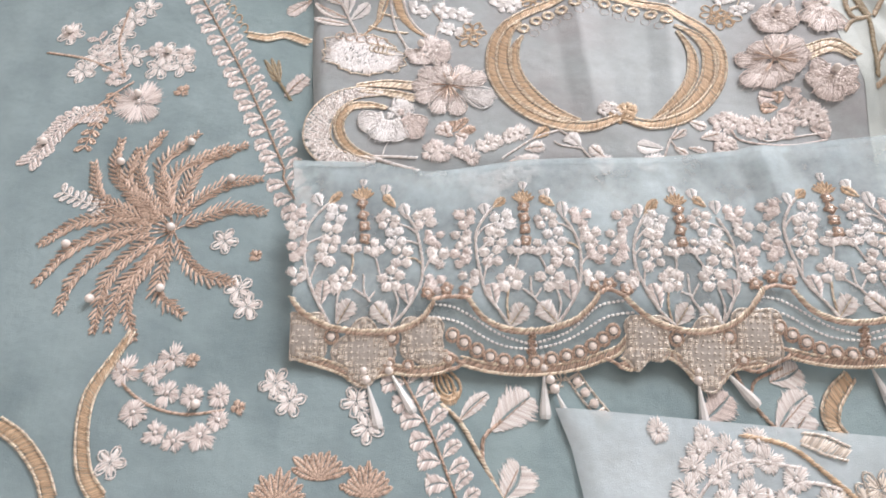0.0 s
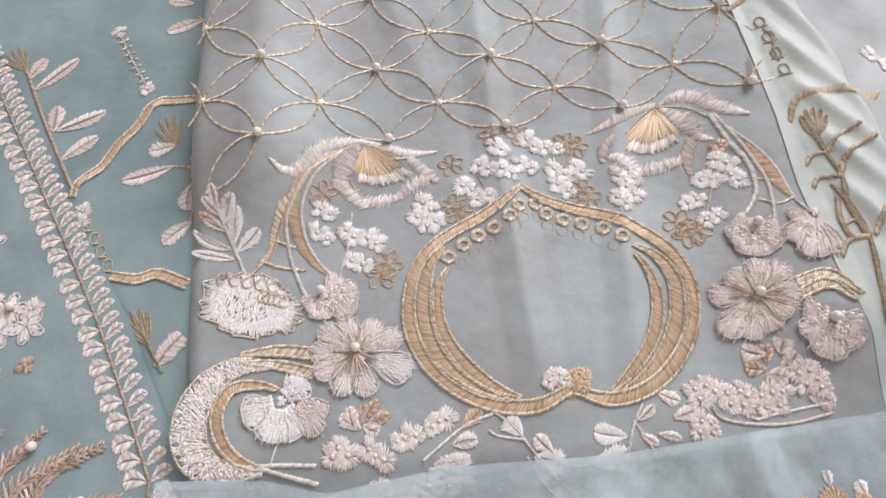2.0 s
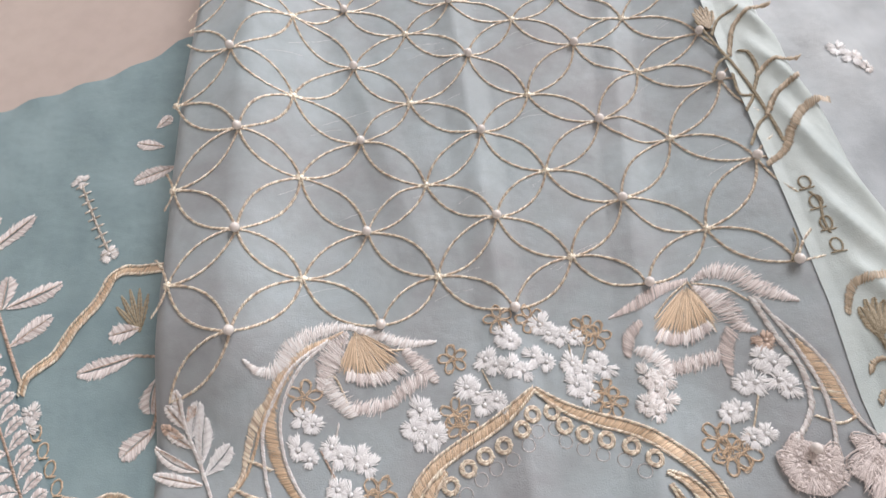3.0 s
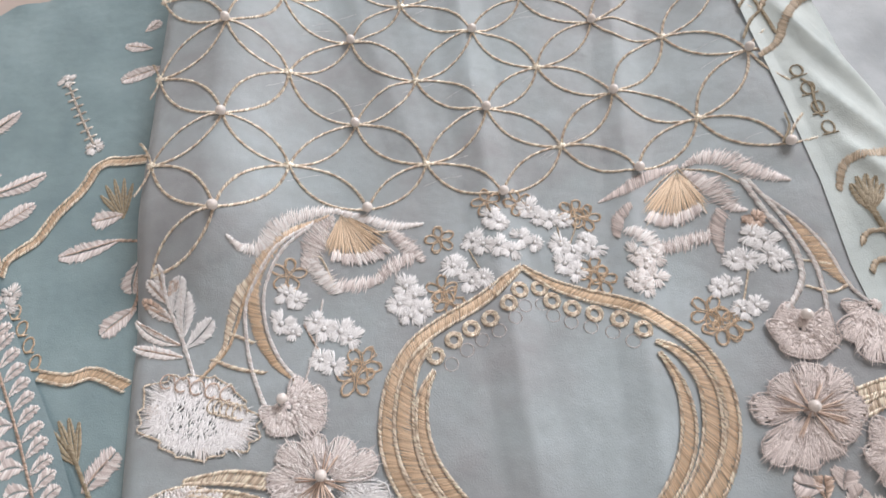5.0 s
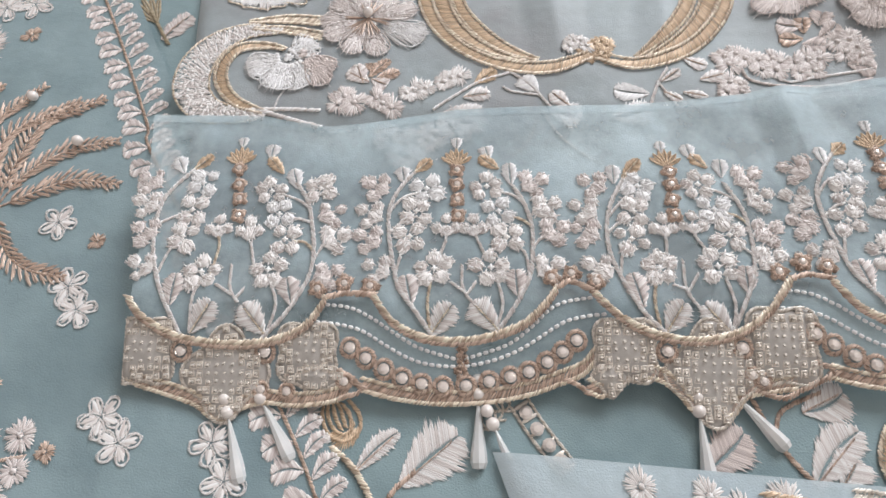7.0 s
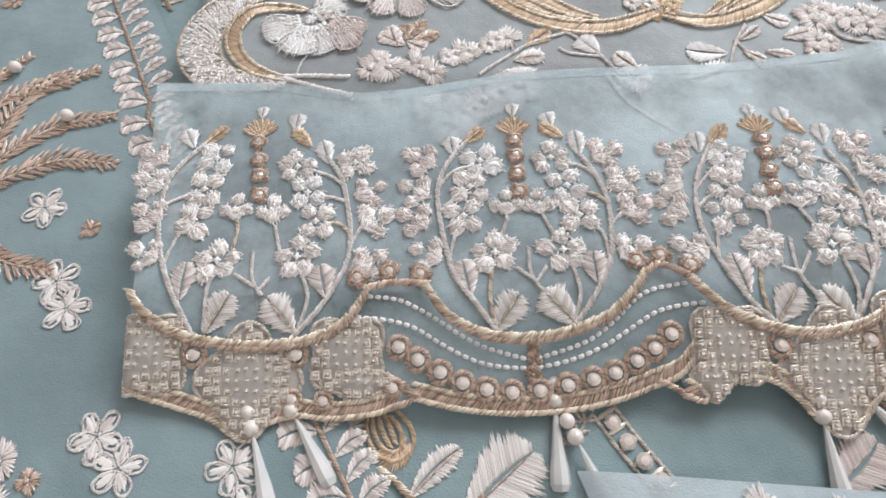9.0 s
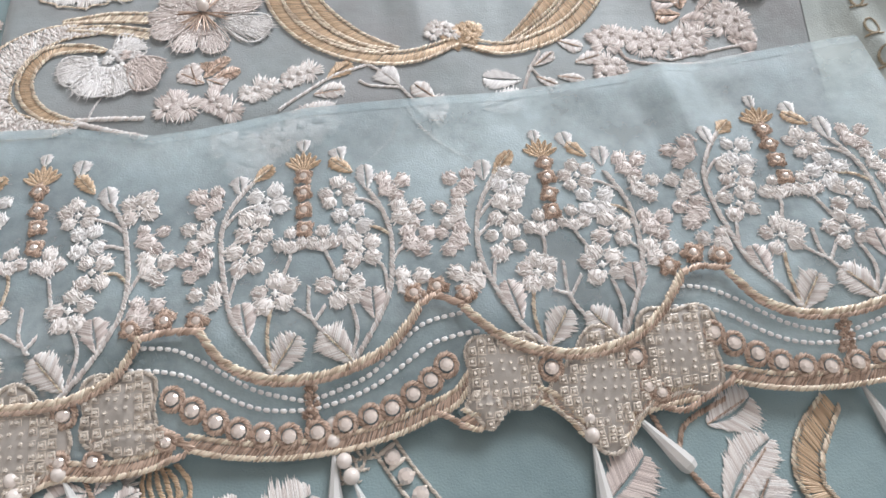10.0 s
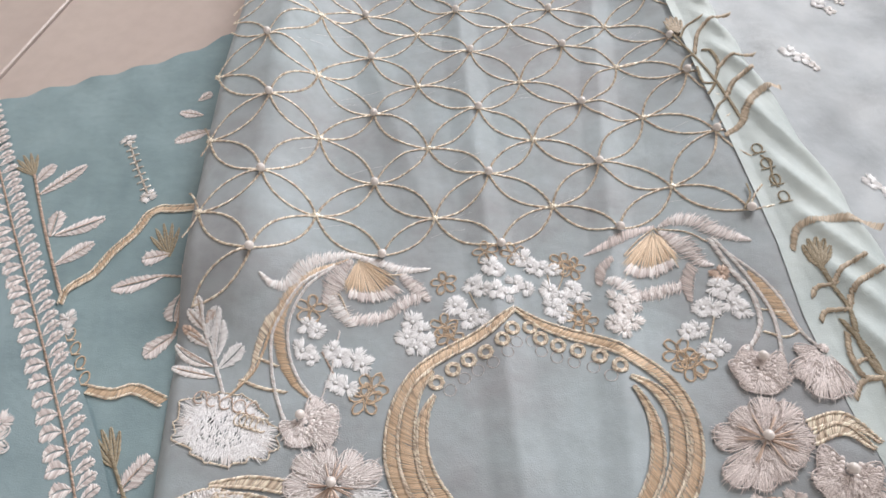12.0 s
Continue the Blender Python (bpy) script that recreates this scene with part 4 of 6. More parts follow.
vine(under, COPPER, [(0.0169, 0.0603), (0.0176, 0.0682), (0.0239, 0.0742)], width=0.0014)
leaves(under, IVORY, [(0.0084, 0.0745), (0.0193, 0.0844)], width=0.0060)
leaves(under, IVORY, [(0.0204, 0.0709), (0.0358, 0.0837), (0.0241, 0.0469), (0.0306, 0.0586)], width=0.0150)
gem_chain(under, SILVER, [(0.0520, 0.0926), (0.0567, 0.0852), (0.0648, 0.0744)])
loop_chain(under, SILVER, [(0.0477, 0.0930), (0.0437, 0.0881)])
vine(under, COPPER, [(0.1151, 0.0932), (0.1182, 0.0846), (0.1223, 0.0778), (0.1276, 0.0711)], width=0.0014)
vine(under, COPPER, [(0.1190, 0.0842), (0.1223, 0.0907), (0.1332, 0.0956)], width=0.0012)
leaves(under, IVORY, [(0.1274, 0.0903), (0.1393, 0.0957), (0.1265, 0.0719), (0.1412, 0.0858), (0.1331, 0.0720), (0.1380, 0.0780)], width=0.0115)
leaves(under, DUSTY, [(0.0989, 0.0748), (0.1111, 0.0850)], width=0.0120)
band(under, GOLD, [(0.1578, 0.0928), (0.1495, 0.0837), (0.1467, 0.0760), (0.1494, 0.0706)], widths=[0.0042, 0.006, 0.006, 0.004])
# fold strip at the right
vine(fold, OLIVE, [(0.1683, 0.4627), (0.1744, 0.4462), (0.1795, 0.4329), (0.1830, 0.4191), (0.1859, 0.4039), (0.1877, 0.3914)], width=0.0013)
vine(fold, OLIVE, [(0.1737, 0.4537), (0.1789, 0.4629), (0.1877, 0.4674)], width=0.0014)
vine(fold, TAUPE, [(0.1786, 0.4413), (0.1838, 0.4564), (0.1924, 0.4644), (0.2018, 0.4659)], width=0.0020)
vine(fold, OLIVE, [(0.1833, 0.4190), (0.1873, 0.4294), (0.1861, 0.4398), (0.1829, 0.4425)], width=0.0014)
vine(fold, TAUPE, [(0.1862, 0.4265), (0.1934, 0.4323), (0.2058, 0.4333)], width=0.0020)
vine(fold, TAUPE, [(0.1850, 0.4054), (0.1913, 0.4155), (0.2015, 0.4224)], width=0.0024)
vine(fold, OLIVE, [(0.1674, 0.4275), (0.1721, 0.4362), (0.1784, 0.4404)], width=0.0013)
vine(fold, OLIVE, [(0.1769, 0.4295), (0.1769, 0.4181), (0.1822, 0.4164), (0.1774, 0.4089)], width=0.0013)
vine(fold, OLIVE, [(0.1745, 0.3910), (0.1803, 0.4008), (0.1852, 0.4053)], width=0.0013)
bud(fold, TAUPE, [(0.1734, 0.4575), (0.1723, 0.4722)], r=0.010)
band(fold, TAUPE, [(0.1783, 0.3809), (0.1871, 0.3871), (0.1925, 0.3975), (0.2011, 0.4069), (0.2134, 0.4108)], widths=[0.0026, 0.0036, 0.0040, 0.0044, 0.004])
loop_chain(fold, OLIVE, [(0.1893, 0.3702), (0.1910, 0.3562), (0.1923, 0.3418)])
vine(fold, OLIVE, [(0.1898, 0.3655), (0.1917, 0.3606), (0.1910, 0.3529), (0.1916, 0.3470)], width=0.0009)
band(fold, TAUPE, [(0.1878, 0.3148), (0.1926, 0.3251), (0.2010, 0.3274), (0.2135, 0.3279), (0.2283, 0.3247)], widths=[0.0022, 0.0036, 0.0042, 0.0046, 0.0044])
bud(fold, OLIVE, [(0.1945, 0.3047), (0.1976, 0.3196)], r=0.0115)
vine(fold, OLIVE, [(0.1948, 0.3057), (0.1966, 0.2962), (0.1985, 0.2864), (0.1969, 0.2733), (0.1982, 0.2597)], width=0.0016)
vine(fold, TAUPE, [(0.1970, 0.2976), (0.2019, 0.3037), (0.2133, 0.3095)], width=0.0018)
vine(fold, TAUPE, [(0.1993, 0.2875), (0.2044, 0.2960), (0.2186, 0.3039)], width=0.0022)
vine(fold, TAUPE, [(0.1883, 0.2936), (0.1918, 0.2971), (0.1976, 0.2970)], width=0.0018)
vine(fold, TAUPE, [(0.1879, 0.2827), (0.1911, 0.2863), (0.1986, 0.2857)], width=0.0020)
vine(fold, TAUPE, [(0.1982, 0.2580), (0.1933, 0.2595), (0.1926, 0.2681), (0.1944, 0.2761)], width=0.0018)
vine(fold, TAUPE, [(0.1877, 0.2513), (0.1923, 0.2570), (0.1986, 0.2579)], width=0.0018)
vine(fold, OLIVE, [(0.1793, 0.3504), (0.1790, 0.3440), (0.1746, 0.3371)], width=0.0009)
vine(fold, OLIVE, [(0.1947, 0.2819), (0.1991, 0.2632), (0.1967, 0.2405), (0.1948, 0.2241)], width=0.0016)
vine(fold, TAUPE, [(0.2015, 0.2587), (0.2081, 0.2686), (0.2226, 0.2801)], width=0.0020)
vine(fold, TAUPE, [(0.1959, 0.2317), (0.2025, 0.2404), (0.2147, 0.2448)], width=0.0020)
vine(fold, TAUPE, [(0.1926, 0.2641), (0.1971, 0.2652), (0.1996, 0.2592)], width=0.0016)
band(fold, TAUPE, [(0.1941, 0.2196), (0.2041, 0.2262), (0.2186, 0.2350)], widths=[0.003, 0.004, 0.0044])
loop_chain(fold, OLIVE, [(0.2044, 0.2093), (0.2060, 0.1998), (0.2074, 0.1883)])
# sleeve, left of the ring: an iris on scrolling stalks
band(sleeve, IVORY, [(-0.0351, 0.3129), (-0.0295, 0.3087), (-0.0229, 0.3106), (-0.0183, 0.3186), (-0.0085, 0.3249), (0.0042, 0.3266)], widths=[0.0008, 0.004, 0.0056, 0.0058, 0.0044, 0.002])
band(sleeve, IVORY, [(0.0033, 0.3261), (0.0154, 0.3215), (0.0251, 0.3180), (0.0366, 0.3178)], widths=[0.002, 0.0034, 0.0036, 0.001])
band(sleeve, BLUSH, [(0.0246, 0.3156), (0.0302, 0.3090), (0.0361, 0.3021)], widths=[0.003, 0.0056, 0.0026])
band(sleeve, BLUSH, [(0.0019, 0.3237), (-0.0045, 0.3142), (-0.0065, 0.3071), (-0.0089, 0.3022)], widths=[0.002, 0.0085, 0.0075, 0.0022])
band(sleeve, IVORY, [(-0.0065, 0.3060), (-0.0021, 0.2991), (0.0046, 0.2913)], widths=[0.0034, 0.0056, 0.003])
band(sleeve, BLUSH, [(0.0041, 0.2944), (0.0122, 0.2942), (0.0198, 0.2957)], widths=[0.0042, 0.0046, 0.003])
band(sleeve, BLUSH, [(0.0189, 0.2955), (0.0249, 0.3010), (0.0325, 0.3042)], widths=[0.003, 0.006, 0.0044])
for pts in ([(0.0014, 0.3243), (-0.0012, 0.3150), (0.0033, 0.3067)], [(0.0043, 0.3236), (0.0131, 0.3169), (0.0251, 0.3156)], [(-0.0089, 0.3038), (-0.0028, 0.3065), (0.0042, 0.2914)]):
    vine(sleeve, CHAMPAGNE, pts, 0.0008)
fan_heart(sleeve, GOLD, (0.0048, 0.3242), [(0.0018, 0.3068), (0.0066, 0.3047), (0.0123, 0.3041), (0.0179, 0.3052), (0.0231, 0.3087)], 0.0066)
band(sleeve, GOLD, [(-0.0001, 0.3244), (-0.0149, 0.3161), (-0.0224, 0.3061), (-0.0262, 0.2937), (-0.0238, 0.2794), (-0.0169, 0.2668), (-0.0079, 0.2590)], widths=[0.0008, 0.0034, 0.005, 0.005, 0.005, 0.0032, 0.001], rim=False)
band(sleeve, CHAMPAGNE, [(-0.0249, 0.3014), (-0.0309, 0.2922), (-0.0339, 0.2821), (-0.0356, 0.2729), (-0.0398, 0.2667)], widths=[0.001, 0.0042, 0.0036, 0.0022, 0.001], rim=False)
vine(sleeve, GOLD, [(-0.0241, 0.3005), (-0.0288, 0.2913), (-0.0316, 0.2807), (-0.0346, 0.2718), (-0.0430, 0.2614)], 0.0012)
vine(sleeve, IVORY, [(-0.0061, 0.3208), (-0.0180, 0.3113), (-0.0257, 0.2966), (-0.0287, 0.2866), (-0.0271, 0.2741), (-0.0242, 0.2645), (-0.0197, 0.2544), (-0.0171, 0.2497)], 0.0014)
vine(sleeve, IVORY, [(-0.0070, 0.3196), (-0.0165, 0.3094), (-0.0222, 0.2938), (-0.0207, 0.2798), (-0.0152, 0.2682), (-0.0084, 0.2600)], 0.0013)
vine(sleeve, CHAMPAGNE, [(-0.0338, 0.2782), (-0.0291, 0.2763), (-0.0248, 0.2743)], 0.0012)
vine(sleeve, CHAMPAGNE, [(-0.0388, 0.2692), (-0.0301, 0.2654), (-0.0196, 0.2630)], 0.0013)
satin_flower(sleeve, WHITE, [(-0.0594, 0.2565), (-0.0400, 0.2490), (-0.0205, 0.2413)], wide=0.0255)
scribble(sleeve, COPPER, [(-0.0531, 0.2619), (-0.0312, 0.2563)], size=0.005)
scribble(sleeve, CHAMPAGNE, [(-0.0350, 0.2523), (-0.0261, 0.2496)], size=0.005)
vine(sleeve, IVORY, [(-0.0447, 0.2636), (-0.0516, 0.2784), (-0.0570, 0.2907), (-0.0591, 0.3019)], 0.0013)
vine(sleeve, IVORY, [(-0.0497, 0.2726), (-0.0518, 0.2835), (-0.0516, 0.2945)], 0.0010)
vine(sleeve, COPPER, [(-0.0518, 0.2752), (-0.0613, 0.2801), (-0.0681, 0.2844)], 0.0008)
leaves(sleeve, WHITE, [(-0.0507, 0.2783), (-0.0498, 0.2939), (-0.0490, 0.2743), (-0.0403, 0.2837), (-0.0551, 0.2872), (-0.0519, 0.2993)], width=0.0072)
leaves(sleeve, IVORY, [(-0.0570, 0.2903), (-0.0650, 0.2987), (-0.0588, 0.2953), (-0.0610, 0.3039), (-0.0518, 0.2755), (-0.0686, 0.2849), (-0.0499, 0.2708), (-0.0686, 0.2753), (-0.0546, 0.2837), (-0.0640, 0.2891)], width=0.0046)
leaves(sleeve, COPPER, [(-0.0579, 0.2874), (-0.0664, 0.2921), (-0.0564, 0.2929), (-0.0532, 0.2979)], width=0.004)
bloom(sleeve, BLUSH, (-0.0112, 0.2506), [(-0.0042, 0.2586), (0.0025, 0.2525), (0.0015, 0.2432), (-0.0115, 0.2414), (-0.0176, 0.2456)], 0.0105, "ribbed blush flower head", ribs=True)
bloom(sleeve, BLUSH, (0.0023, 0.2271), [(-0.0021, 0.2410), (0.0108, 0.2386), (0.0194, 0.2326), (0.0078, 0.2107), (-0.0036, 0.2115), (-0.0125, 0.2192), (-0.0148, 0.2281), (-0.0114, 0.2373)], 0.0088, "open blush flower with broad veined petals")
bloom(sleeve, WHITE, (0.0047, 0.2255), [(0.0229, 0.2184)], 0.0120, "white satin petal")
centre_threads(sleeve, (0.0023, 0.2271), 0.009)
seed_band(sleeve, IVORY, [(-0.0295, 0.2239), (-0.0418, 0.2244), (-0.0522, 0.2190), (-0.0579, 0.2091), (-0.0579, 0.1981), (-0.0518, 0.1894), (-0.0416, 0.1864), (-0.0304, 0.1861)], widths=[0.002, 0.0062, 0.0092, 0.0118, 0.0122, 0.0104, 0.006, 0.002])
band(sleeve, GOLD, [(-0.0269, 0.2148), (-0.0327, 0.2166), (-0.0424, 0.2167), (-0.0473, 0.2119), (-0.0486, 0.2050), (-0.0459, 0.1973), (-0.0396, 0.1908), (-0.0310, 0.1871)], widths=[0.001, 0.0026, 0.0036, 0.004, 0.0042, 0.0036, 0.003, 0.0012])
band(sleeve, CHAMPAGNE, [(-0.0148, 0.2277), (-0.0281, 0.2296), (-0.0420, 0.2290)], widths=[0.0042, 0.0036, 0.001])
band(sleeve, CHAMPAGNE, [(-0.0138, 0.2201), (-0.0275, 0.2241), (-0.0395, 0.2255)], widths=[0.0036, 0.003, 0.001])
vine(sleeve, IVORY, [(-0.0351, 0.1881), (-0.0239, 0.1881), (-0.0116, 0.1873)], 0.0014)
vine(sleeve, IVORY, [(-0.0323, 0.1879), (-0.0238, 0.1850), (-0.0109, 0.1812)], 0.0017)
vine(sleeve, WHITE, [(-0.0243, 0.1970), (-0.0262, 0.1930), (-0.0273, 0.1883)], 0.0007)
bloom(sleeve, WHITE, (-0.0249, 0.2103), [(-0.0168, 0.2180), (-0.0389, 0.2059), (-0.0281, 0.1962), (-0.0175, 0.1973)], 0.0125, "raised white heart-shaped flower", ribs=True)
bloom(sleeve, DUSTY, (-0.0199, 0.2119), [(-0.0084, 0.2038), (-0.0105, 0.1980)], 0.0085, "dusty petals beside the white flower", ribs=True)
blossoms(sleeve, WHITE, [(-0.0142, 0.2922), (-0.0104, 0.2893), (-0.0031, 0.2809), (0.0002, 0.2776), (-0.0153, 0.2807), (-0.0110, 0.2771), (0.0061, 0.2765), (0.0097, 0.2736), (-0.0003, 0.2663), (0.0043, 0.2644), (0.0294, 0.2922), (0.0328, 0.2884), (0.0271, 0.2854), (0.0349, 0.2825), (0.0310, 0.2805)], r=0.0048)
vine(sleeve, IVORY, [(-0.0008, 0.2891), (-0.0021, 0.2794), (-0.0025, 0.2705), (-0.0050, 0.2602)], 0.0008)
vine(sleeve, COPPER, [(-0.0071, 0.2799), (-0.0036, 0.2738), (-0.0011, 0.2694)], 0.0007)
loops(sleeve, GOLD, [(0.0139, 0.2638), (0.0119, 0.2590), (-0.0140, 0.2995)], r=0.0066)
# flowers over the ring's point
blossoms(sleeve, WHITE, [(0.0624, 0.3185), (0.0655, 0.3160), (0.0552, 0.3094), (0.0588, 0.3071), (0.0647, 0.3062), (0.0692, 0.3040), (0.0471, 0.2995), (0.0511, 0.2970), (0.0534, 0.2924), (0.0580, 0.2939), (0.0775, 0.3220), (0.0805, 0.3182), (0.0735, 0.3098), (0.0783, 0.3073), (0.0856, 0.3172), (0.0906, 0.3161), (0.0879, 0.3058), (0.0921, 0.3025), (0.0973, 0.3066), (0.0996, 0.3034), (0.0883, 0.2978), (0.0923, 0.2940)], r=0.0046)
loops(sleeve, GOLD, [(0.0428, 0.3106), (0.0426, 0.2900), (0.0446, 0.2854), (0.0943, 0.3193), (0.0987, 0.3164), (0.0978, 0.2946), (0.1004, 0.2905), (0.0615, 0.3247), (0.0739, 0.3246)], r=0.0058)
for pts in ([(0.0877, 0.3134), (0.0884, 0.3058), (0.0905, 0.2993)], [(0.0947, 0.3222), (0.0948, 0.3142), (0.0914, 0.3058)], [(0.0535, 0.3057), (0.0567, 0.2980)]):
    vine(sleeve, CHAMPAGNE, pts, 0.0006)
# sleeve, right of the ring: a second iris
band(sleeve, DUSTY, [(0.1048, 0.3228), (0.1157, 0.3272), (0.1263, 0.3327), (0.1378, 0.3359)], widths=[0.0008, 0.0052, 0.0056, 0.0022])
band(sleeve, BLUSH, [(0.1390, 0.3350), (0.1469, 0.3384), (0.1556, 0.3354), (0.1625, 0.3281), (0.1735, 0.3216)], widths=[0.0012, 0.005, 0.006, 0.0056, 0.001])
band(sleeve, BLUSH, [(0.1395, 0.3330), (0.1472, 0.3246), (0.1521, 0.3150), (0.1569, 0.3124)], widths=[0.002, 0.0078, 0.006, 0.001])
band(sleeve, DUSTY, [(0.1163, 0.3197), (0.1108, 0.3143), (0.1088, 0.3071)], widths=[0.003, 0.0058, 0.003])
band(sleeve, IVORY, [(0.1123, 0.3093), (0.1191, 0.3062), (0.1249, 0.3000)], widths=[0.0026, 0.006, 0.003])
band(sleeve, BLUSH, [(0.1232, 0.3006), (0.1331, 0.3029), (0.1426, 0.3045)], widths=[0.0042, 0.0048, 0.004])
band(sleeve, DUSTY, [(0.1488, 0.3136), (0.1452, 0.3066), (0.1445, 0.2973)], widths=[0.0056, 0.006, 0.0022])
for pts in ([(0.1371, 0.3348), (0.1295, 0.3293), (0.1218, 0.3212)], [(0.1377, 0.3353), (0.1411, 0.3254), (0.1433, 0.3140)], [(0.1393, 0.3343), (0.1498, 0.3311), (0.1571, 0.3245)]):
    vine(sleeve, CHAMPAGNE, pts, 0.0008)
fan_heart(sleeve, GOLD, (0.1367, 0.3330), [(0.1214, 0.3141), (0.1266, 0.3116), (0.1321, 0.3115), (0.1374, 0.3135), (0.1423, 0.3159)], 0.0078)
band(sleeve, GOLD, [(0.1686, 0.3075), (0.1735, 0.2950), (0.1763, 0.2841), (0.1797, 0.2777)], widths=[0.001, 0.0072, 0.006, 0.001], rim=False)
vine(sleeve, IVORY, [(0.1583, 0.3253), (0.1625, 0.3100), (0.1671, 0.2976), (0.1670, 0.2854), (0.1630, 0.2775), (0.1577, 0.2721)], 0.0019)
vine(sleeve, IVORY, [(0.1598, 0.3254), (0.1664, 0.3093), (0.1713, 0.2912), (0.1714, 0.2790), (0.1693, 0.2668)], 0.0014)
vine(sleeve, IVORY, [(0.1638, 0.3171), (0.1720, 0.3045), (0.1767, 0.2925), (0.1793, 0.2788), (0.1837, 0.2709)], 0.0012)
vine(sleeve, CHAMPAGNE, [(0.1682, 0.2899), (0.1763, 0.2868)], 0.0009)
vine(sleeve, CHAMPAGNE, [(0.1668, 0.2802), (0.1734, 0.2770), (0.1798, 0.2792)], 0.0010)
blossoms(sleeve, WHITE, [(0.1559, 0.3025), (0.1593, 0.2998), (0.1482, 0.2936), (0.1519, 0.2937), (0.1594, 0.2936), (0.1618, 0.2907), (0.1406, 0.2838), (0.1445, 0.2846), (0.1456, 0.2746), (0.1502, 0.2756)], r=0.0046)
blossoms(sleeve, IVORY, [(0.1141, 0.2987), (0.1173, 0.2964), (0.1208, 0.2979), (0.1168, 0.2936), (0.1119, 0.2886), (0.1153, 0.2856), (0.1197, 0.2898)], r=0.0046)
blossoms(sleeve, COPPER, [(0.1589, 0.3083)], r=0.0045)
vine(sleeve, CHAMPAGNE, [(0.1516, 0.2893), (0.1488, 0.2824), (0.1467, 0.2775)], 0.0007)
loops(sleeve, GOLD, [(0.1348, 0.2751), (0.1375, 0.2694), (0.1411, 0.2708)], r=0.0066)
bloom(sleeve, DUSTY, (0.1610, 0.2662), [(0.1544, 0.2709), (0.1630, 0.2713), (0.1693, 0.2643), (0.1663, 0.2571), (0.1577, 0.2557), (0.1519, 0.2628)], 0.0125, "ribbed dusty pink flower head", ribs=True)
bloom(sleeve, DUSTY, (0.1840, 0.2708), [(0.1758, 0.2673), (0.1728, 0.2591), (0.1775, 0.2518), (0.1846, 0.2525)], 0.0115, "shell-shaped dusty pink flower")
bloom(sleeve, DUSTY, (0.1547, 0.2390), [(0.1387, 0.2414), (0.1481, 0.2500), (0.1586, 0.2535), (0.1670, 0.2498), (0.1691, 0.2389), (0.1643, 0.2308), (0.1561, 0.2252), (0.1476, 0.2229), (0.1394, 0.2252)], 0.0098, "open dusty pink flower with broad veined petals")
centre_threads(sleeve, (0.1547, 0.2390), 0.010)
bloom(sleeve, DUSTY, (0.1769, 0.2277), [(0.1676, 0.2306), (0.1665, 0.2207), (0.1718, 0.2136), (0.1812, 0.2159), (0.1847, 0.2228)], 0.0120, "half-open dusty pink flower", ribs=True)
pearls(sleeve, PEARL, [(-0.0118, 0.2530), (0.0026, 0.2283), (0.1550, 0.2399), (0.1623, 0.2694), (0.1765, 0.2273)], r=0.0019, lift=0.0012)
band(sleeve, CHAMPAGNE, [(0.1693, 0.2428), (0.1806, 0.2444), (0.1893, 0.2359)], widths=[0.003, 0.0036, 0.001])
band(sleeve, CHAMPAGNE, [(0.1679, 0.2373), (0.1790, 0.2406), (0.1865, 0.2337)], widths=[0.003, 0.0036, 0.001])
leaves(sleeve, DUSTY, [(0.1520, 0.2169), (0.1446, 0.2193), (0.1570, 0.2163), (0.1589, 0.2213), (0.1563, 0.2117), (0.1622, 0.2164), (0.1506, 0.2095), (0.1576, 0.2081), (0.1634, 0.2012), (0.1717, 0.1985)], width=0.0078)
leaves(sleeve, COPPER, [(0.1520, 0.2140), (0.1528, 0.2202), (0.1511, 0.2117), (0.1441, 0.2128)], width=0.006)
blossoms(sleeve, BLUSH, [(0.1613, 0.2092), (0.1652, 0.2099), (0.1673, 0.2069), (0.1632, 0.2055), (0.1681, 0.2040), (0.1471, 0.2024), (0.1512, 0.2032), (0.1547, 0.2033), (0.1478, 0.1984), (0.1525, 0.1988), (0.1248, 0.2060), (0.1287, 0.2072), (0.1315, 0.2051), (0.1258, 0.2026), (0.1355, 0.2041), (0.1402, 0.2044), (0.1423, 0.2028), (0.1360, 0.2003), (0.1404, 0.1997), (0.1247, 0.1950), (0.1277, 0.1941), (0.1232, 0.1915), (0.1276, 0.1909)], r=0.0044)
leaves(sleeve, IVORY, [(0.1155, 0.1967), (0.1242, 0.1990), (0.1116, 0.2058), (0.1185, 0.2024)], width=0.006)
vine(sleeve, DUSTY, [(0.1293, 0.2008), (0.1317, 0.1959), (0.1412, 0.1932), (0.1550, 0.1926), (0.1697, 0.1952)], 0.0011)
vine(sleeve, IVORY, [(0.1408, 0.1985), (0.1434, 0.1948), (0.1525, 0.1963), (0.1707, 0.1989)], 0.0009)
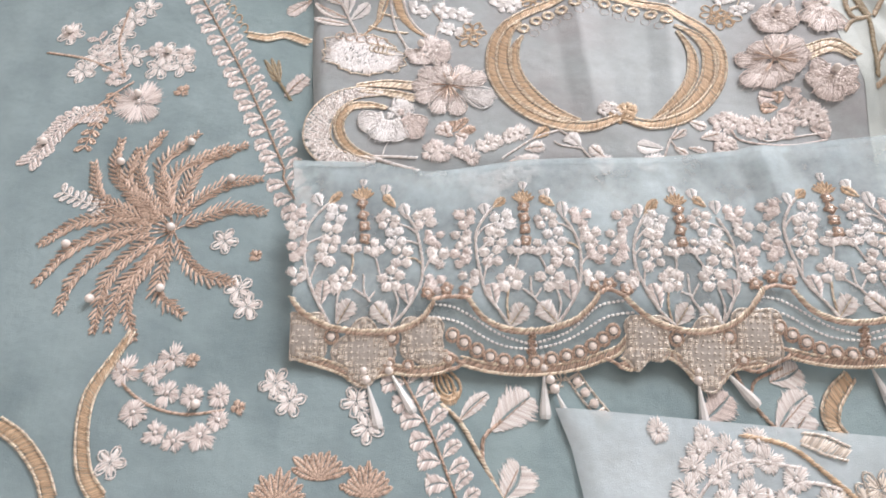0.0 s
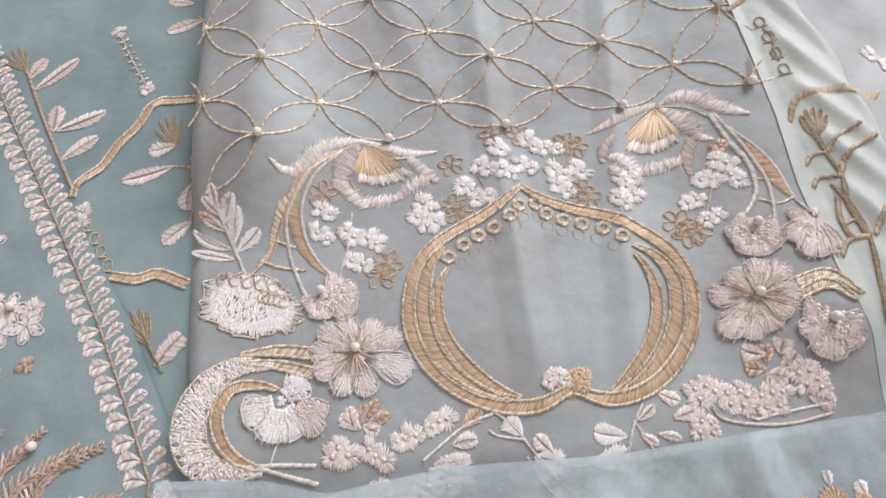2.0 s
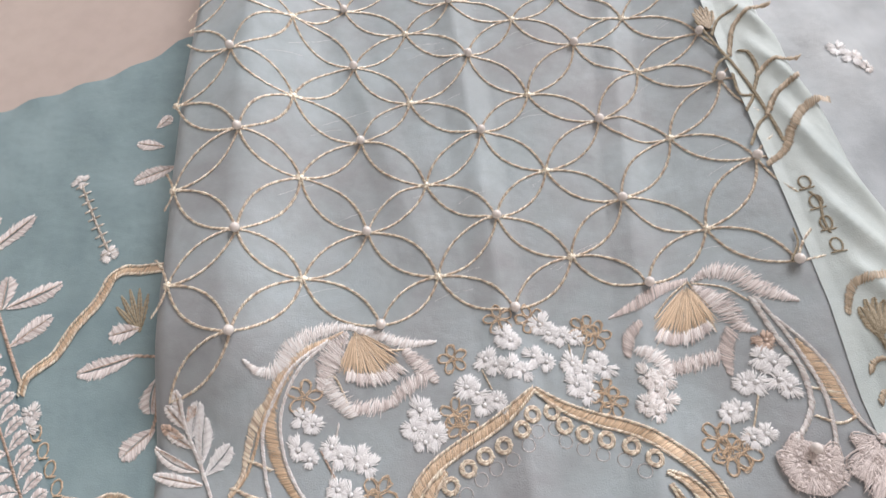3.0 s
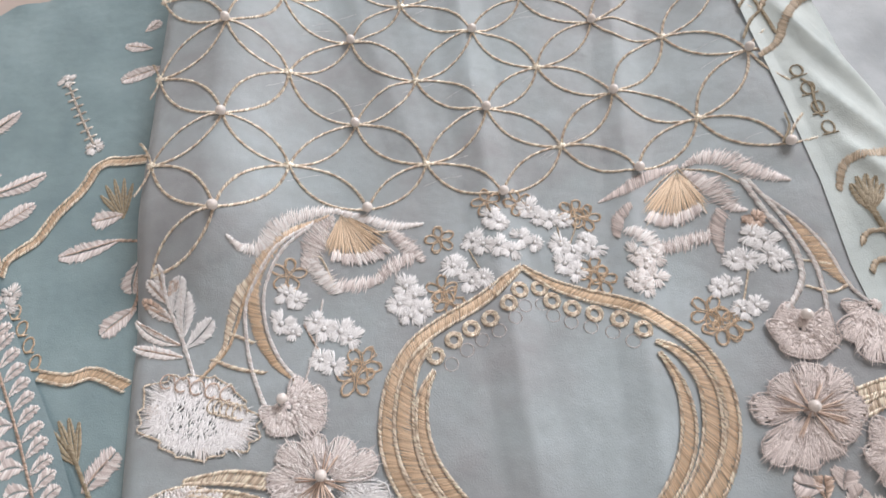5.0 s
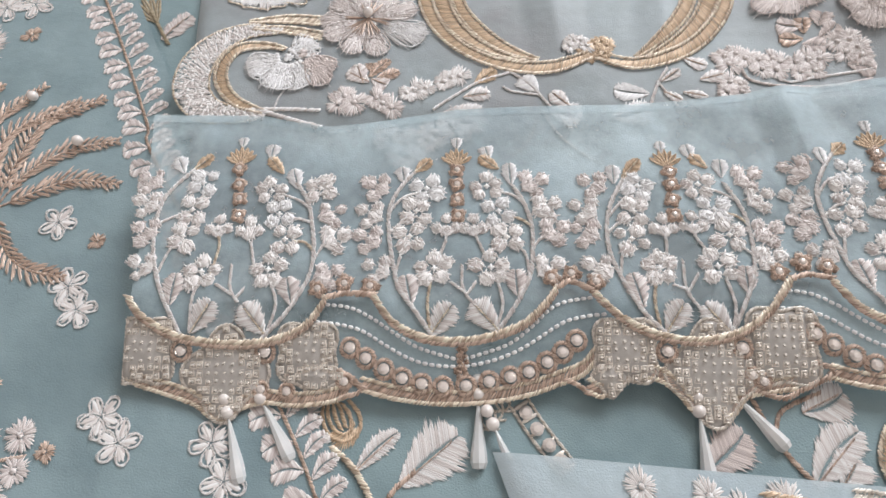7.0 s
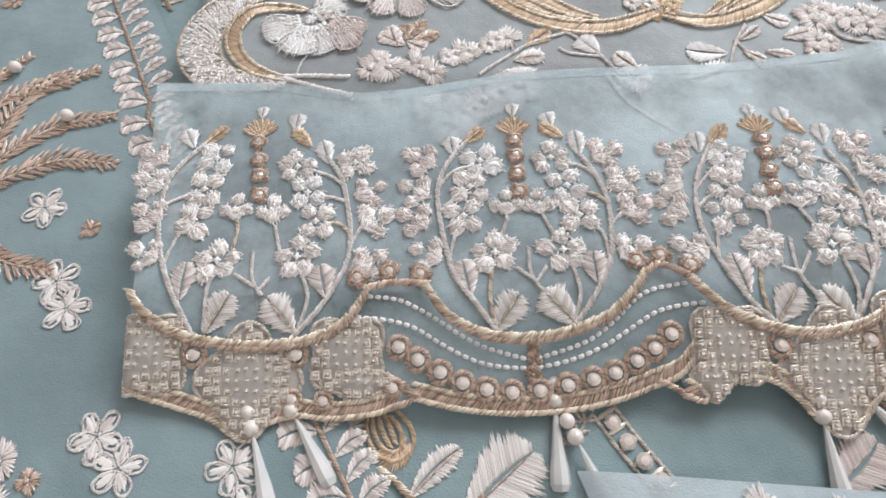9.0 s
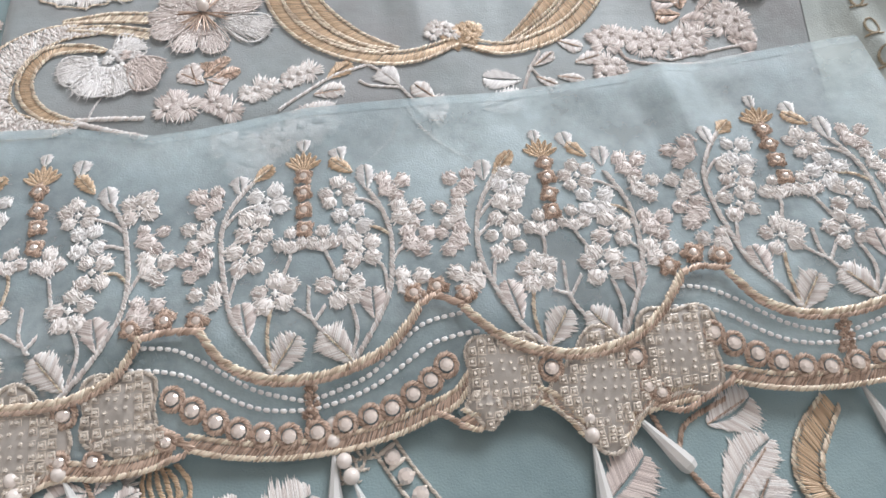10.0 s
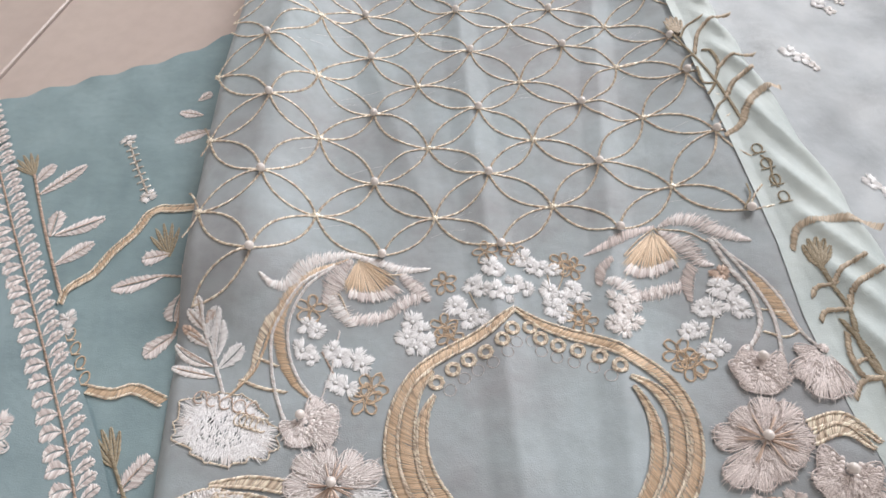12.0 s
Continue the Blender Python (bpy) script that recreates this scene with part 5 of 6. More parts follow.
# under the ring
leaves(sleeve, BLUSH, [(0.0026, 0.1985), (-0.0002, 0.2067), (0.0045, 0.1989), (-0.0033, 0.2035), (0.0054, 0.2001), (0.0107, 0.1974)], width=0.0062)
leaves(sleeve, COPPER, [(0.0044, 0.2011), (0.0113, 0.2086), (0.0073, 0.2009), (0.0148, 0.2032), (0.0053, 0.2029), (0.0052, 0.2071)], width=0.0048)
blossoms(sleeve, BLUSH, [(-0.0033, 0.1928), (-0.0054, 0.1899), (0.0001, 0.1901), (0.0098, 0.1895), (0.0075, 0.1918), (0.0127, 0.1880)], r=0.0046)
blossoms(sleeve, IVORY, [(0.0204, 0.1949), (0.0242, 0.1958), (0.0177, 0.1939), (0.0327, 0.2002), (0.0302, 0.1985), (0.0355, 0.2009)], r=0.0046)
leaves(sleeve, GOLD, [(0.0409, 0.1978), (0.0478, 0.2035)], width=0.006)
leaves(sleeve, IVORY, [(0.0370, 0.1918), (0.0458, 0.1930), (0.0303, 0.1856), (0.0431, 0.1870), (0.0719, 0.1875), (0.0663, 0.1931)], width=0.0062)
vine(sleeve, IVORY, [(0.0268, 0.1871), (0.0343, 0.1928), (0.0428, 0.1986), (0.0523, 0.2017)], width=0.0011)
vine(sleeve, IVORY, [(0.0524, 0.2026), (0.0593, 0.1966), (0.0649, 0.1886), (0.0728, 0.1786)], width=0.0010)
vine(sleeve, IVORY, [(0.0625, 0.1923), (0.0536, 0.1939), (0.0504, 0.1959)], width=0.0009)
leaves(sleeve, WHITE, [(0.0981, 0.1915), (0.0871, 0.1936), (0.0618, 0.1938), (0.0568, 0.1995)], width=0.008)
vine(sleeve, IVORY, [(0.1054, 0.2018), (0.1012, 0.1948), (0.0979, 0.1863)], width=0.0011)
leaves(sleeve, IVORY, [(0.1030, 0.1965), (0.1094, 0.2016), (0.1030, 0.1920), (0.1085, 0.1882), (0.1092, 0.1916), (0.1167, 0.1894)], width=0.0036)
vine(sleeve, IVORY, [(0.1015, 0.1966), (0.1065, 0.1866)], width=0.0008)
blossoms(sleeve, IVORY, [(0.0110, 0.1780), (0.0182, 0.1742), (0.0254, 0.1763), (0.0164, 0.1710)], r=0.0055)
blossoms(under, IVORY, [(-0.0086, 0.0888), (-0.0063, 0.0838), (-0.0138, 0.0876), (-0.0029, 0.0802)], r=0.0045)
leaves(under, BLUSH, [(-0.0893, 0.4249), (-0.1028, 0.4279), (-0.0944, 0.4364), (-0.0883, 0.4429)], width=0.006)
blossoms(sleeve, WHITE, [(0.0138, 0.1759), (0.0188, 0.1701), (0.0224, 0.1750), (0.0279, 0.1785), (0.0331, 0.1817), (0.0380, 0.1832), (0.0353, 0.1781)], r=0.0064)
leaves(sleeve, WHITE, [(0.0653, 0.1863), (0.0751, 0.1828), (0.0857, 0.1832), (0.0975, 0.1864)], width=0.009)
vine(sleeve, IVORY, [(0.0630, 0.1863), (0.0682, 0.1775), (0.0749, 0.1702), (0.0805, 0.1657)], width=0.0008)
vine(sleeve, IVORY, [(0.0611, 0.1829), (0.0581, 0.1757), (0.0523, 0.1693)], width=0.0007)


# ---- the cuff: a sheer band with a scalloped, jewelled edge ----
CUFF_L, CUFF_R = line([(-0.0560, 0.085), (-0.0585, 0.115), (-0.0610, 0.147), (-0.0669, 0.186)]), line([(0.209, 0.085), (0.206, 0.13), (0.2015, 0.165), (0.2003, 0.196)])
STEP_CB = np.array((0.1605, 0.1704)) - np.array((0.0348, 0.1667))  # from one open scallop to the next

# lower edge of each scallop: of the first jewelled one, the open one and the second jewelled one
EDGE_A = [(-0.0599, 0.1021), (-0.0582, 0.0979), (-0.0543, 0.0959), (-0.0453, 0.0933), (-0.0378, 0.0909), (-0.0335, 0.0880), (-0.0294, 0.0871), (-0.0242, 0.0901), (-0.0179, 0.0915), (-0.0099, 0.0908), (-0.0005, 0.0917), (0.0050, 0.0934)]
EDGE_B = [(0.0088, 0.0950), (0.0167, 0.0930), (0.0260, 0.0917), (0.0361, 0.0915), (0.0460, 0.0923), (0.0552, 0.0941), (0.0629, 0.0967), (0.0691, 0.0991)]
EDGE_C = [(0.0707, 0.0950), (0.0737, 0.0936), (0.0772, 0.0951), (0.0811, 0.0977), (0.0871, 0.0984), (0.0915, 0.0968), (0.0951, 0.0937), (0.0984, 0.0898), (0.1035, 0.0887), (0.1087, 0.0896), (0.1124, 0.0936), (0.1189, 0.0950), (0.1255, 0.0959)]
EDGE_D = [tuple(np.array(p) + STEP_CB) for p in EDGE_B]
LOWER = np.array(EDGE_A + EDGE_B + EDGE_C + EDGE_D + [(0.212, 0.100)])


def cuff_top(x):
    return np.interp(x, [-0.068, -0.030, -0.006, 0.035, 0.092, 0.142, 0.20], [0.1845, 0.183, 0.1775, 0.184, 0.185, 0.190, 0.1955])


def cuff_low(x):
    order = np.argsort(LOWER[:, 0])
    return np.interp(x, LOWER[order, 0], LOWER[order, 1])


nx, ny = 220, 70
bag = Bag()
V = []
for j in range(ny):
    v = j / (ny - 1)
    u = np.linspace(0, 1, nx)
    xm = -0.067 + 0.272 * u
    y = cuff_low(xm) + (cuff_top(xm) - cuff_low(xm)) * v
    l, r = np.array([CUFF_L(k) for k in y]), np.array([CUFF_R(k) for k in y])
    x = l + (r - l) * u
    y = cuff_low(x) + (cuff_top(x) - cuff_low(x)) * v
    V.append(np.column_stack([x, y, cuff_z(x, y)]))
idx = np.arange(nx * ny).reshape(ny, nx)
bag.add(np.concatenate(V), [(idx[j, i], idx[j, i + 1], idx[j + 1, i + 1], idx[j + 1, i]) for j in range(ny - 1) for i in range(nx - 1)])
me = bag.mesh("cuff_band")
me.materials.append(SHEER)
cuff = tagged(new("cuff_band", me), "sheer aqua cuff band with blush blossoms and jewelled scalloped edge", "trim")
SURF[cuff] = cuff_z

hem = Bag()
xs = np.linspace(-0.0665, 0.1995, 120)
lo, hi = np.column_stack([xs, cuff_top(xs) - 0.0026]), np.column_stack([xs, cuff_top(xs) + 0.0004])
v = np.concatenate([np.column_stack([q, cuff_z(q[:, 0], q[:, 1]) + 0.0002]) for q in (lo, hi)])
hem.add(v, [(i, i + 1, 121 + i, 120 + i) for i in range(119)])
part("hem", hem, SHEER, cuff, "turned hem of the sheer band")


def within_cuff(x, y):
    return CUFF_L(y) - 0.0015 < x < CUFF_R(y) - 0.0005


def gem(x, y, size=1.0):
    if not within_cuff(x, y):
        return
    setting = Bag()
    for grow, up in ((1.0, 0.0006), (0.86, 0.0011)):
        cord(setting, [(x + 0.0026 * grow * size * math.cos(a), y + 0.0026 * grow * size * math.sin(a)) for a in np.linspace(0, 6.283, 11)], cuff_z, 0.0010, up, 0.0006)
    ob = part("jewel", setting, COPPER, cuff, "round cut stone in a corded setting")
    st = part("stone", GEM_MESH, STONE, ob)
    st.matrix_basis = pose(x, y, float(cuff_z(x, y)) + 0.0007, 0, 0, rng.random() * 60) @ Matrix.Scale(size * 0.85, 4)


def lobe(bag, c, r, a, surf=None):
    """A plump knot of parallel threads over a low pad."""
    surf = surf or cuff_z
    z0 = float(surf(c[0], c[1]))
    cap = []
    for q, h in ((0.95, 0.0001), (0.68, 0.0006), (0.28, 0.0009)):
        cap += [(c[0] + r * q * math.cos(t), c[1] + r * q * math.sin(t), z0 + h) for t in np.linspace(0, 6.283, 7, endpoint=False) + 0.2 * q]
    bag.add(cap, [(u * 7 + v, u * 7 + (v + 1) % 7, u * 7 + 7 + (v + 1) % 7, u * 7 + 7 + v) for u in range(2) for v in range(7)] + [tuple(range(14, 21))])
    n = 30
    t, h = rng.random(n) * 6.283, np.sqrt(rng.random(n))
    p = np.asarray(c) + (r * h * np.array([np.cos(t), np.sin(t)])).T
    t = a + 0.55 * rng.standard_normal(n)
    way = r * 0.36 * np.column_stack([np.cos(t), np.sin(t)])
    stitches(bag, p - way, p + way, surf, r * 0.15, 0.00035, 0.0002 + 0.0011 * (1 - h ** 2))


def cluster(x, y, r, n, mat=BLUSH, turn=None):
    """A blossom of plump knots set apart from each other."""
    if not within_cuff(x, y):
        return
    bag = Bag()
    rot = rng.random() * 6.28 if turn is None else turn
    for k in range(n):
        a = rot + 2 * math.pi * k / n + 0.14 * rng.standard_normal()
        m = r * (0.62 + 0.05 * rng.standard_normal())
        lobe(bag, (x + m * math.cos(a), y + m * math.sin(a)), r * (0.44 if n < 5 else 0.39) * (1 + 0.08 * rng.standard_normal()), a + 0.3 * rng.standard_normal())
    stitches(bag, [(x - r * 0.2, y), (x, y - r * 0.2)], [(x + r * 0.2, y), (x, y + r * 0.2)], cuff_z, 0.0008, 0.0006, 0.0005)
    part("flower", bag, mat, cuff)


def cup_flower(x, y, r, deg, mat=BLUSH):
    """A small bloom seen from its side: a fringed cup with one knot above it."""
    if not within_cuff(x, y):
        return
    a = radians(deg)
    d, e = np.array([math.cos(a), math.sin(a)]), np.array([-math.sin(a), math.cos(a)])
    c = np.array([x, y])
    bag = Bag()
    for u, v, k in ((0.62, 0.0, 0.42), (-0.12, 0.62, 0.42), (-0.12, -0.62, 0.42), (-0.30, 0.0, 0.50)):
        lobe(bag, c + d * r * u + e * r * v, r * k * (1 + 0.1 * rng.standard_normal()), a + 0.9 * v)
    fringe = np.linspace(-0.8, 0.8, 11)
    p = c - d * r * 0.75
    stitches(bag, [p] * 11, [c + d * r * (0.1 - 0.3 * abs(f)) + e * r * f for f in fringe], cuff_z, 0.0005, 0.0004, 0.0007)
    part("flower", bag, mat, cuff)


def cuff_cord(pts, width, mat, name="vine"):
    q = np.array([p for p in spline(pts, 40) if within_cuff(*p)])
    if len(q) > 4:
        bag = Bag()
        cord(bag, q[::3] if len(q) > 12 else q, cuff_z, width, 0.0020 if name == "swag_cord" else 0.0003, width * 0.52)
        part(name, bag, mat, cuff)


def cuff_leaf(a, b, width, mat, rib=False):
    if within_cuff(*a) and within_cuff(*b):
        bag = Bag()
        leaf(bag, a, b, width, cuff_z, 0.0002, 0.00045, 0.0007)
        ob = part("leaf", bag, mat, cuff)
        if rib:
            line_bag = Bag()
            cord(line_bag, [a, np.add(a, b) / 2, np.asarray(a) + 0.85 * np.subtract(b, a)], cuff_z, 0.0006, 0.0008, 0.0005)
            part("midrib", line_bag, CHAMPAGNE, ob)


def crown(p, q, mat):
    """A small feathery tuft."""
    if not (within_cuff(*p) and within_cuff(*q)):
        return
    d = np.subtract(q, p)
    a0, ln = math.atan2(d[1], d[0]), float(np.hypot(*d))
    bag = Bag()
    for off in (-1.0, -0.65, -0.32, 0.0, 0.32, 0.65, 1.0):
        k = ln * (1.0 - 0.12 * abs(off))
        leaf(bag, p, (p[0] + k * math.cos(a0 + off), p[1] + k * math.sin(a0 + off)), ln * 0.26, cuff_z, 0.0003, 0.0005, 0.0007)
    part("tuft", bag, mat, cuff)


def pad(x, y, rx, ry, lobes=4, rot=0.785, deep=0.15):
    """A cushion sewn with a grid of tiny beads, with lobed edges and a corded rim."""
    if not within_cuff(x, y):
        return

    def rim(a, k=1.0):
        m = 1 + deep * math.cos(lobes * (a - rot))
        px = x + rx * m * k * math.cos(a)
        return np.array([max(px, CUFF_L(y) - 0.001), y + ry * m * k * math.sin(a)])
    top = Bag()
    n, m = 28, 5
    v = [(x, y, float(cuff_z(x, y)) + 0.0018)]
    for j in range(1, m + 1):
        for i in range(n):
            p = rim(2 * math.pi * i / n, j / m)
            v.append((p[0], p[1], float(cuff_z(p[0], p[1])) + 0.0002 + 0.0012 * (1 - (j / m) ** 3)))
    f = [(0, 1 + i, 1 + (i + 1) % n) for i in range(n)]
    f += [(1 + j * n + i, 1 + (j + 1) * n + i, 1 + (j + 1) * n + (i + 1) % n, 1 + j * n + (i + 1) % n) for j in range(m - 1) for i in range(n)]
    top.add(v, f)
    ob = part("padded_motif", top, PADM, cuff, "silver-gold cushion sewn with tiny beads")
    net, dots = Bag(), Bag()
    step = 0.0023
    puff = lambda px, py: cuff_z(px, py) + 0.0010
    for i in range(-8, 9):
        for j in range(-8, 9):
            p = np.array([x + step * i + 0.00025 * rng.standard_normal(), y + step * j + 0.00025 * rng.standard_normal()])
            a = math.atan2((p[1] - y) / ry, (p[0] - x) / rx)
            if p[0] > CUFF_L(y) and math.hypot((p[0] - x) / rx, (p[1] - y) / ry) < 0.92 * (1 + deep * math.cos(lobes * (a - rot))):
                h = step * 0.5
                for s in (-1, 1):
                    stitches(net, [p + (-h, s * h * 0.55)], [p + (h, s * h * 0.8)], puff, 0.00045, 0.0003, 0.0001)
                    stitches(net, [p + (s * h * 0.8, -h)], [p + (s * h * 0.55, h)], puff, 0.00045, 0.0003, 0.0001)
                z = float(puff(p[0], p[1]))
                w = 0.00062
                ring = [(p[0] + w * math.cos(t), p[1] + w * math.sin(t), z) for t in np.linspace(0, 6.283, 6, endpoint=False)]
                high = [(p[0] + 0.6 * w * math.cos(t), p[1] + 0.6 * w * math.sin(t), z + 0.0008) for t in np.linspace(0, 6.283, 6, endpoint=False)]
                dots.add(ring + high, [(k, (k + 1) % 6, 6 + (k + 1) % 6, 6 + k) for k in range(6)] + [tuple(range(6, 12))])
    part("lattice_stitch", net, SILVER, ob)
    tagged(part("bead_grid", dots, SEED, ob, smooth=False), kind="stuff")
    edge = Bag()
    cord(edge, [rim(a, 1.0) for a in np.linspace(0, 6.283, 33)], cuff_z, 0.0011, 0.0005, 0.0006)
    part("edge_cord", edge, SILVER, ob)


PADM = plain("padding", (0.50, 0.47, 0.44), 0.6, grain=600.0)
SEED = plain("seed_bead", (0.88, 0.82, 0.75), 0.16, metal=0.35, grain=900.0, coat=0.6)

A = dict(
    four=[(-0.0445, 0.1578), (-0.0463, 0.1483), (-0.0474, 0.1391), (-0.0190, 0.1465), (-0.0161, 0.1378), (-0.0072, 0.1552)],
    five=[(-0.0224, 0.1545), (-0.0396, 0.1276), (-0.0198, 0.1281)],
    side=[(-0.0614, 0.1589), (-0.0609, 0.1503), (-0.0591, 0.1409), (-0.0578, 0.1294), (-0.0029, 0.1462), (-0.0012, 0.1376), (-0.0022, 0.1263)],
    cups=[(-0.0371, 0.1423), (-0.0275, 0.1414)],
    beads=[(-0.0339, 0.1629), (-0.0330, 0.1571), (-0.0322, 0.1520), (-0.0316, 0.1461)],
    tuft=[(-0.0338, 0.1645), (-0.0343, 0.1710)], tip=[(-0.0341, 0.1710), (-0.0342, 0.1745)],
    gold=[(-0.0485, 0.1626), (-0.0434, 0.1681), (-0.0195, 0.1610), (-0.0248, 0.1670)], white=[(-0.0514, 0.1614), (-0.0547, 0.1674), (-0.0244, 0.1665), (-0.0240, 0.1717), (-0.0143, 0.1554), (-0.0166, 0.1626)],
    buds=[(-0.0473, 0.1176), (-0.0471, 0.1271), (-0.0120, 0.1176), (-0.0140, 0.1256)], low=[(-0.0403, 0.1098), (-0.0352, 0.1187), (-0.0192, 0.1095), (-0.0262, 0.1176)],
    left=[(-0.0428, 0.1085), (-0.0476, 0.1163), (-0.0519, 0.1244), (-0.0553, 0.1334), (-0.0567, 0.1429), (-0.0562, 0.1517), (-0.0525, 0.1578), (-0.0485, 0.1626)],
    right=[(-0.0201, 0.1080), (-0.0142, 0.1141), (-0.0107, 0.1192), (-0.0075, 0.1263), (-0.0071, 0.1349), (-0.0087, 0.1440), (-0.0108, 0.1513), (-0.0149, 0.1574)],
    twigs=([(-0.0567, 0.1429), (-0.0530, 0.1452), (-0.0495, 0.1468)], [(-0.0530, 0.1261), (-0.0508, 0.1344), (-0.0483, 0.1376)], [(-0.0408, 0.1098), (-0.0409, 0.1192), (-0.0398, 0.1244)], [(-0.0368, 0.1261), (-0.0358, 0.1353), (-0.0365, 0.1390)], [(-0.0188, 0.1091), (-0.0164, 0.1176), (-0.0189, 0.1251)], [(-0.0243, 0.1296), (-0.0263, 0.1370)], [(-0.0087, 0.1434), (-0.0127, 0.1448), (-0.0158, 0.1449)], [(-0.0070, 0.1340), (-0.0100, 0.1368), (-0.0134, 0.1372)], [(-0.0067, 0.1313), (-0.0040, 0.1367), (-0.0017, 0.1386)], [(-0.0096, 0.1483), (-0.0135, 0.1513), (-0.0191, 0.1535)]),
    sprig=([(-0.0276, 0.1184), (-0.0302, 0.1226), (-0.0309, 0.1297)], [(-0.0295, 0.1205), (-0.0347, 0.1238)], [(-0.0285, 0.1192), (-0.0261, 0.1222)]),
    swag=[(-0.0589, 0.1195), (-0.0552, 0.1150), (-0.0465, 0.1097), (-0.0366, 0.1074), (-0.0252, 0.1068), (-0.0155, 0.1079), (-0.0076, 0.1114), (-0.0033, 0.1163), (-0.0019, 0.1192)])
B = dict(
    four=[(0.0257, 0.1546), (0.0228, 0.1468), (0.0211, 0.1384), (0.0474, 0.1464), (0.0496, 0.1378)],
    five=[(0.0440, 0.1550), (0.0285, 0.1282), (0.0448, 0.1283)],
    side=[(0.0105, 0.1555), (0.0090, 0.1460), (0.0089, 0.1377), (0.0122, 0.1280), (0.0580, 0.1558), (0.0615, 0.1475), (0.0633, 0.1396), (0.0613, 0.1278)],
    cups=[(0.0319, 0.1416), (0.0399, 0.1415)],
    beads=[(0.0350, 0.1609), (0.0350, 0.1558), (0.0352, 0.1505), (0.0354, 0.1451)],
    tuft=[(0.0348, 0.1627), (0.0348, 0.1690)], tip=[(0.0348, 0.1686), (0.0348, 0.1729)],
    gold=[(0.0220, 0.1606), (0.0268, 0.1650), (0.0477, 0.1612), (0.0419, 0.1658)], white=[(0.0188, 0.1567), (0.0179, 0.1625), (0.0450, 0.1649), (0.0437, 0.1692), (0.0514, 0.1555), (0.0509, 0.1632)],
    buds=[(0.0223, 0.1175), (0.0204, 0.1262), (0.0521, 0.1198), (0.0517, 0.1275)], low=[(0.0278, 0.1092), (0.0338, 0.1174), (0.0466, 0.1103), (0.0395, 0.1180)],
    left=[(0.0281, 0.1092), (0.0235, 0.1156), (0.0186, 0.1224), (0.0167, 0.1294), (0.0151, 0.1384), (0.0147, 0.1475), (0.0175, 0.1548), (0.0220, 0.1606)],
    right=[(0.0459, 0.1095), (0.0510, 0.1164), (0.0557, 0.1254), (0.0570, 0.1347), (0.0569, 0.1423), (0.0550, 0.1492), (0.0517, 0.1555)],
    twigs=([(0.0148, 0.1469), (0.0184, 0.1514), (0.0235, 0.1533)], [(0.0155, 0.1403), (0.0187, 0.1431), (0.0217, 0.1440)], [(0.0172, 0.1259), (0.0191, 0.1338), (0.0210, 0.1369)], [(0.0278, 0.1095), (0.0269, 0.1174), (0.0276, 0.1240)], [(0.0296, 0.1310), (0.0316, 0.1364), (0.0319, 0.1383)], [(0.0456, 0.1098), (0.0479, 0.1173), (0.0465, 0.1247)], [(0.0438, 0.1308), (0.0411, 0.1372), (0.0403, 0.1391)], [(0.0568, 0.1415), (0.0536, 0.1438), (0.0487, 0.1451)], [(0.0557, 0.1246), (0.0548, 0.1324), (0.0509, 0.1365)], [(0.0570, 0.1342), (0.0590, 0.1369), (0.0620, 0.1392)], [(0.0550, 0.1492), (0.0514, 0.1521), (0.0458, 0.1536)]),
    sprig=([(0.0413, 0.1158), (0.0369, 0.1219), (0.0366, 0.1292)], [(0.0369, 0.1212), (0.0334, 0.1240)], [(0.0379, 0.1202), (0.0405, 0.1239)]),
    swag=[(0.0117, 0.1199), (0.0164, 0.1134), (0.0228, 0.1095), (0.0299, 0.1077), (0.0385, 0.1077), (0.0462, 0.1092), (0.0541, 0.1124), (0.0596, 0.1173), (0.0629, 0.1217)])
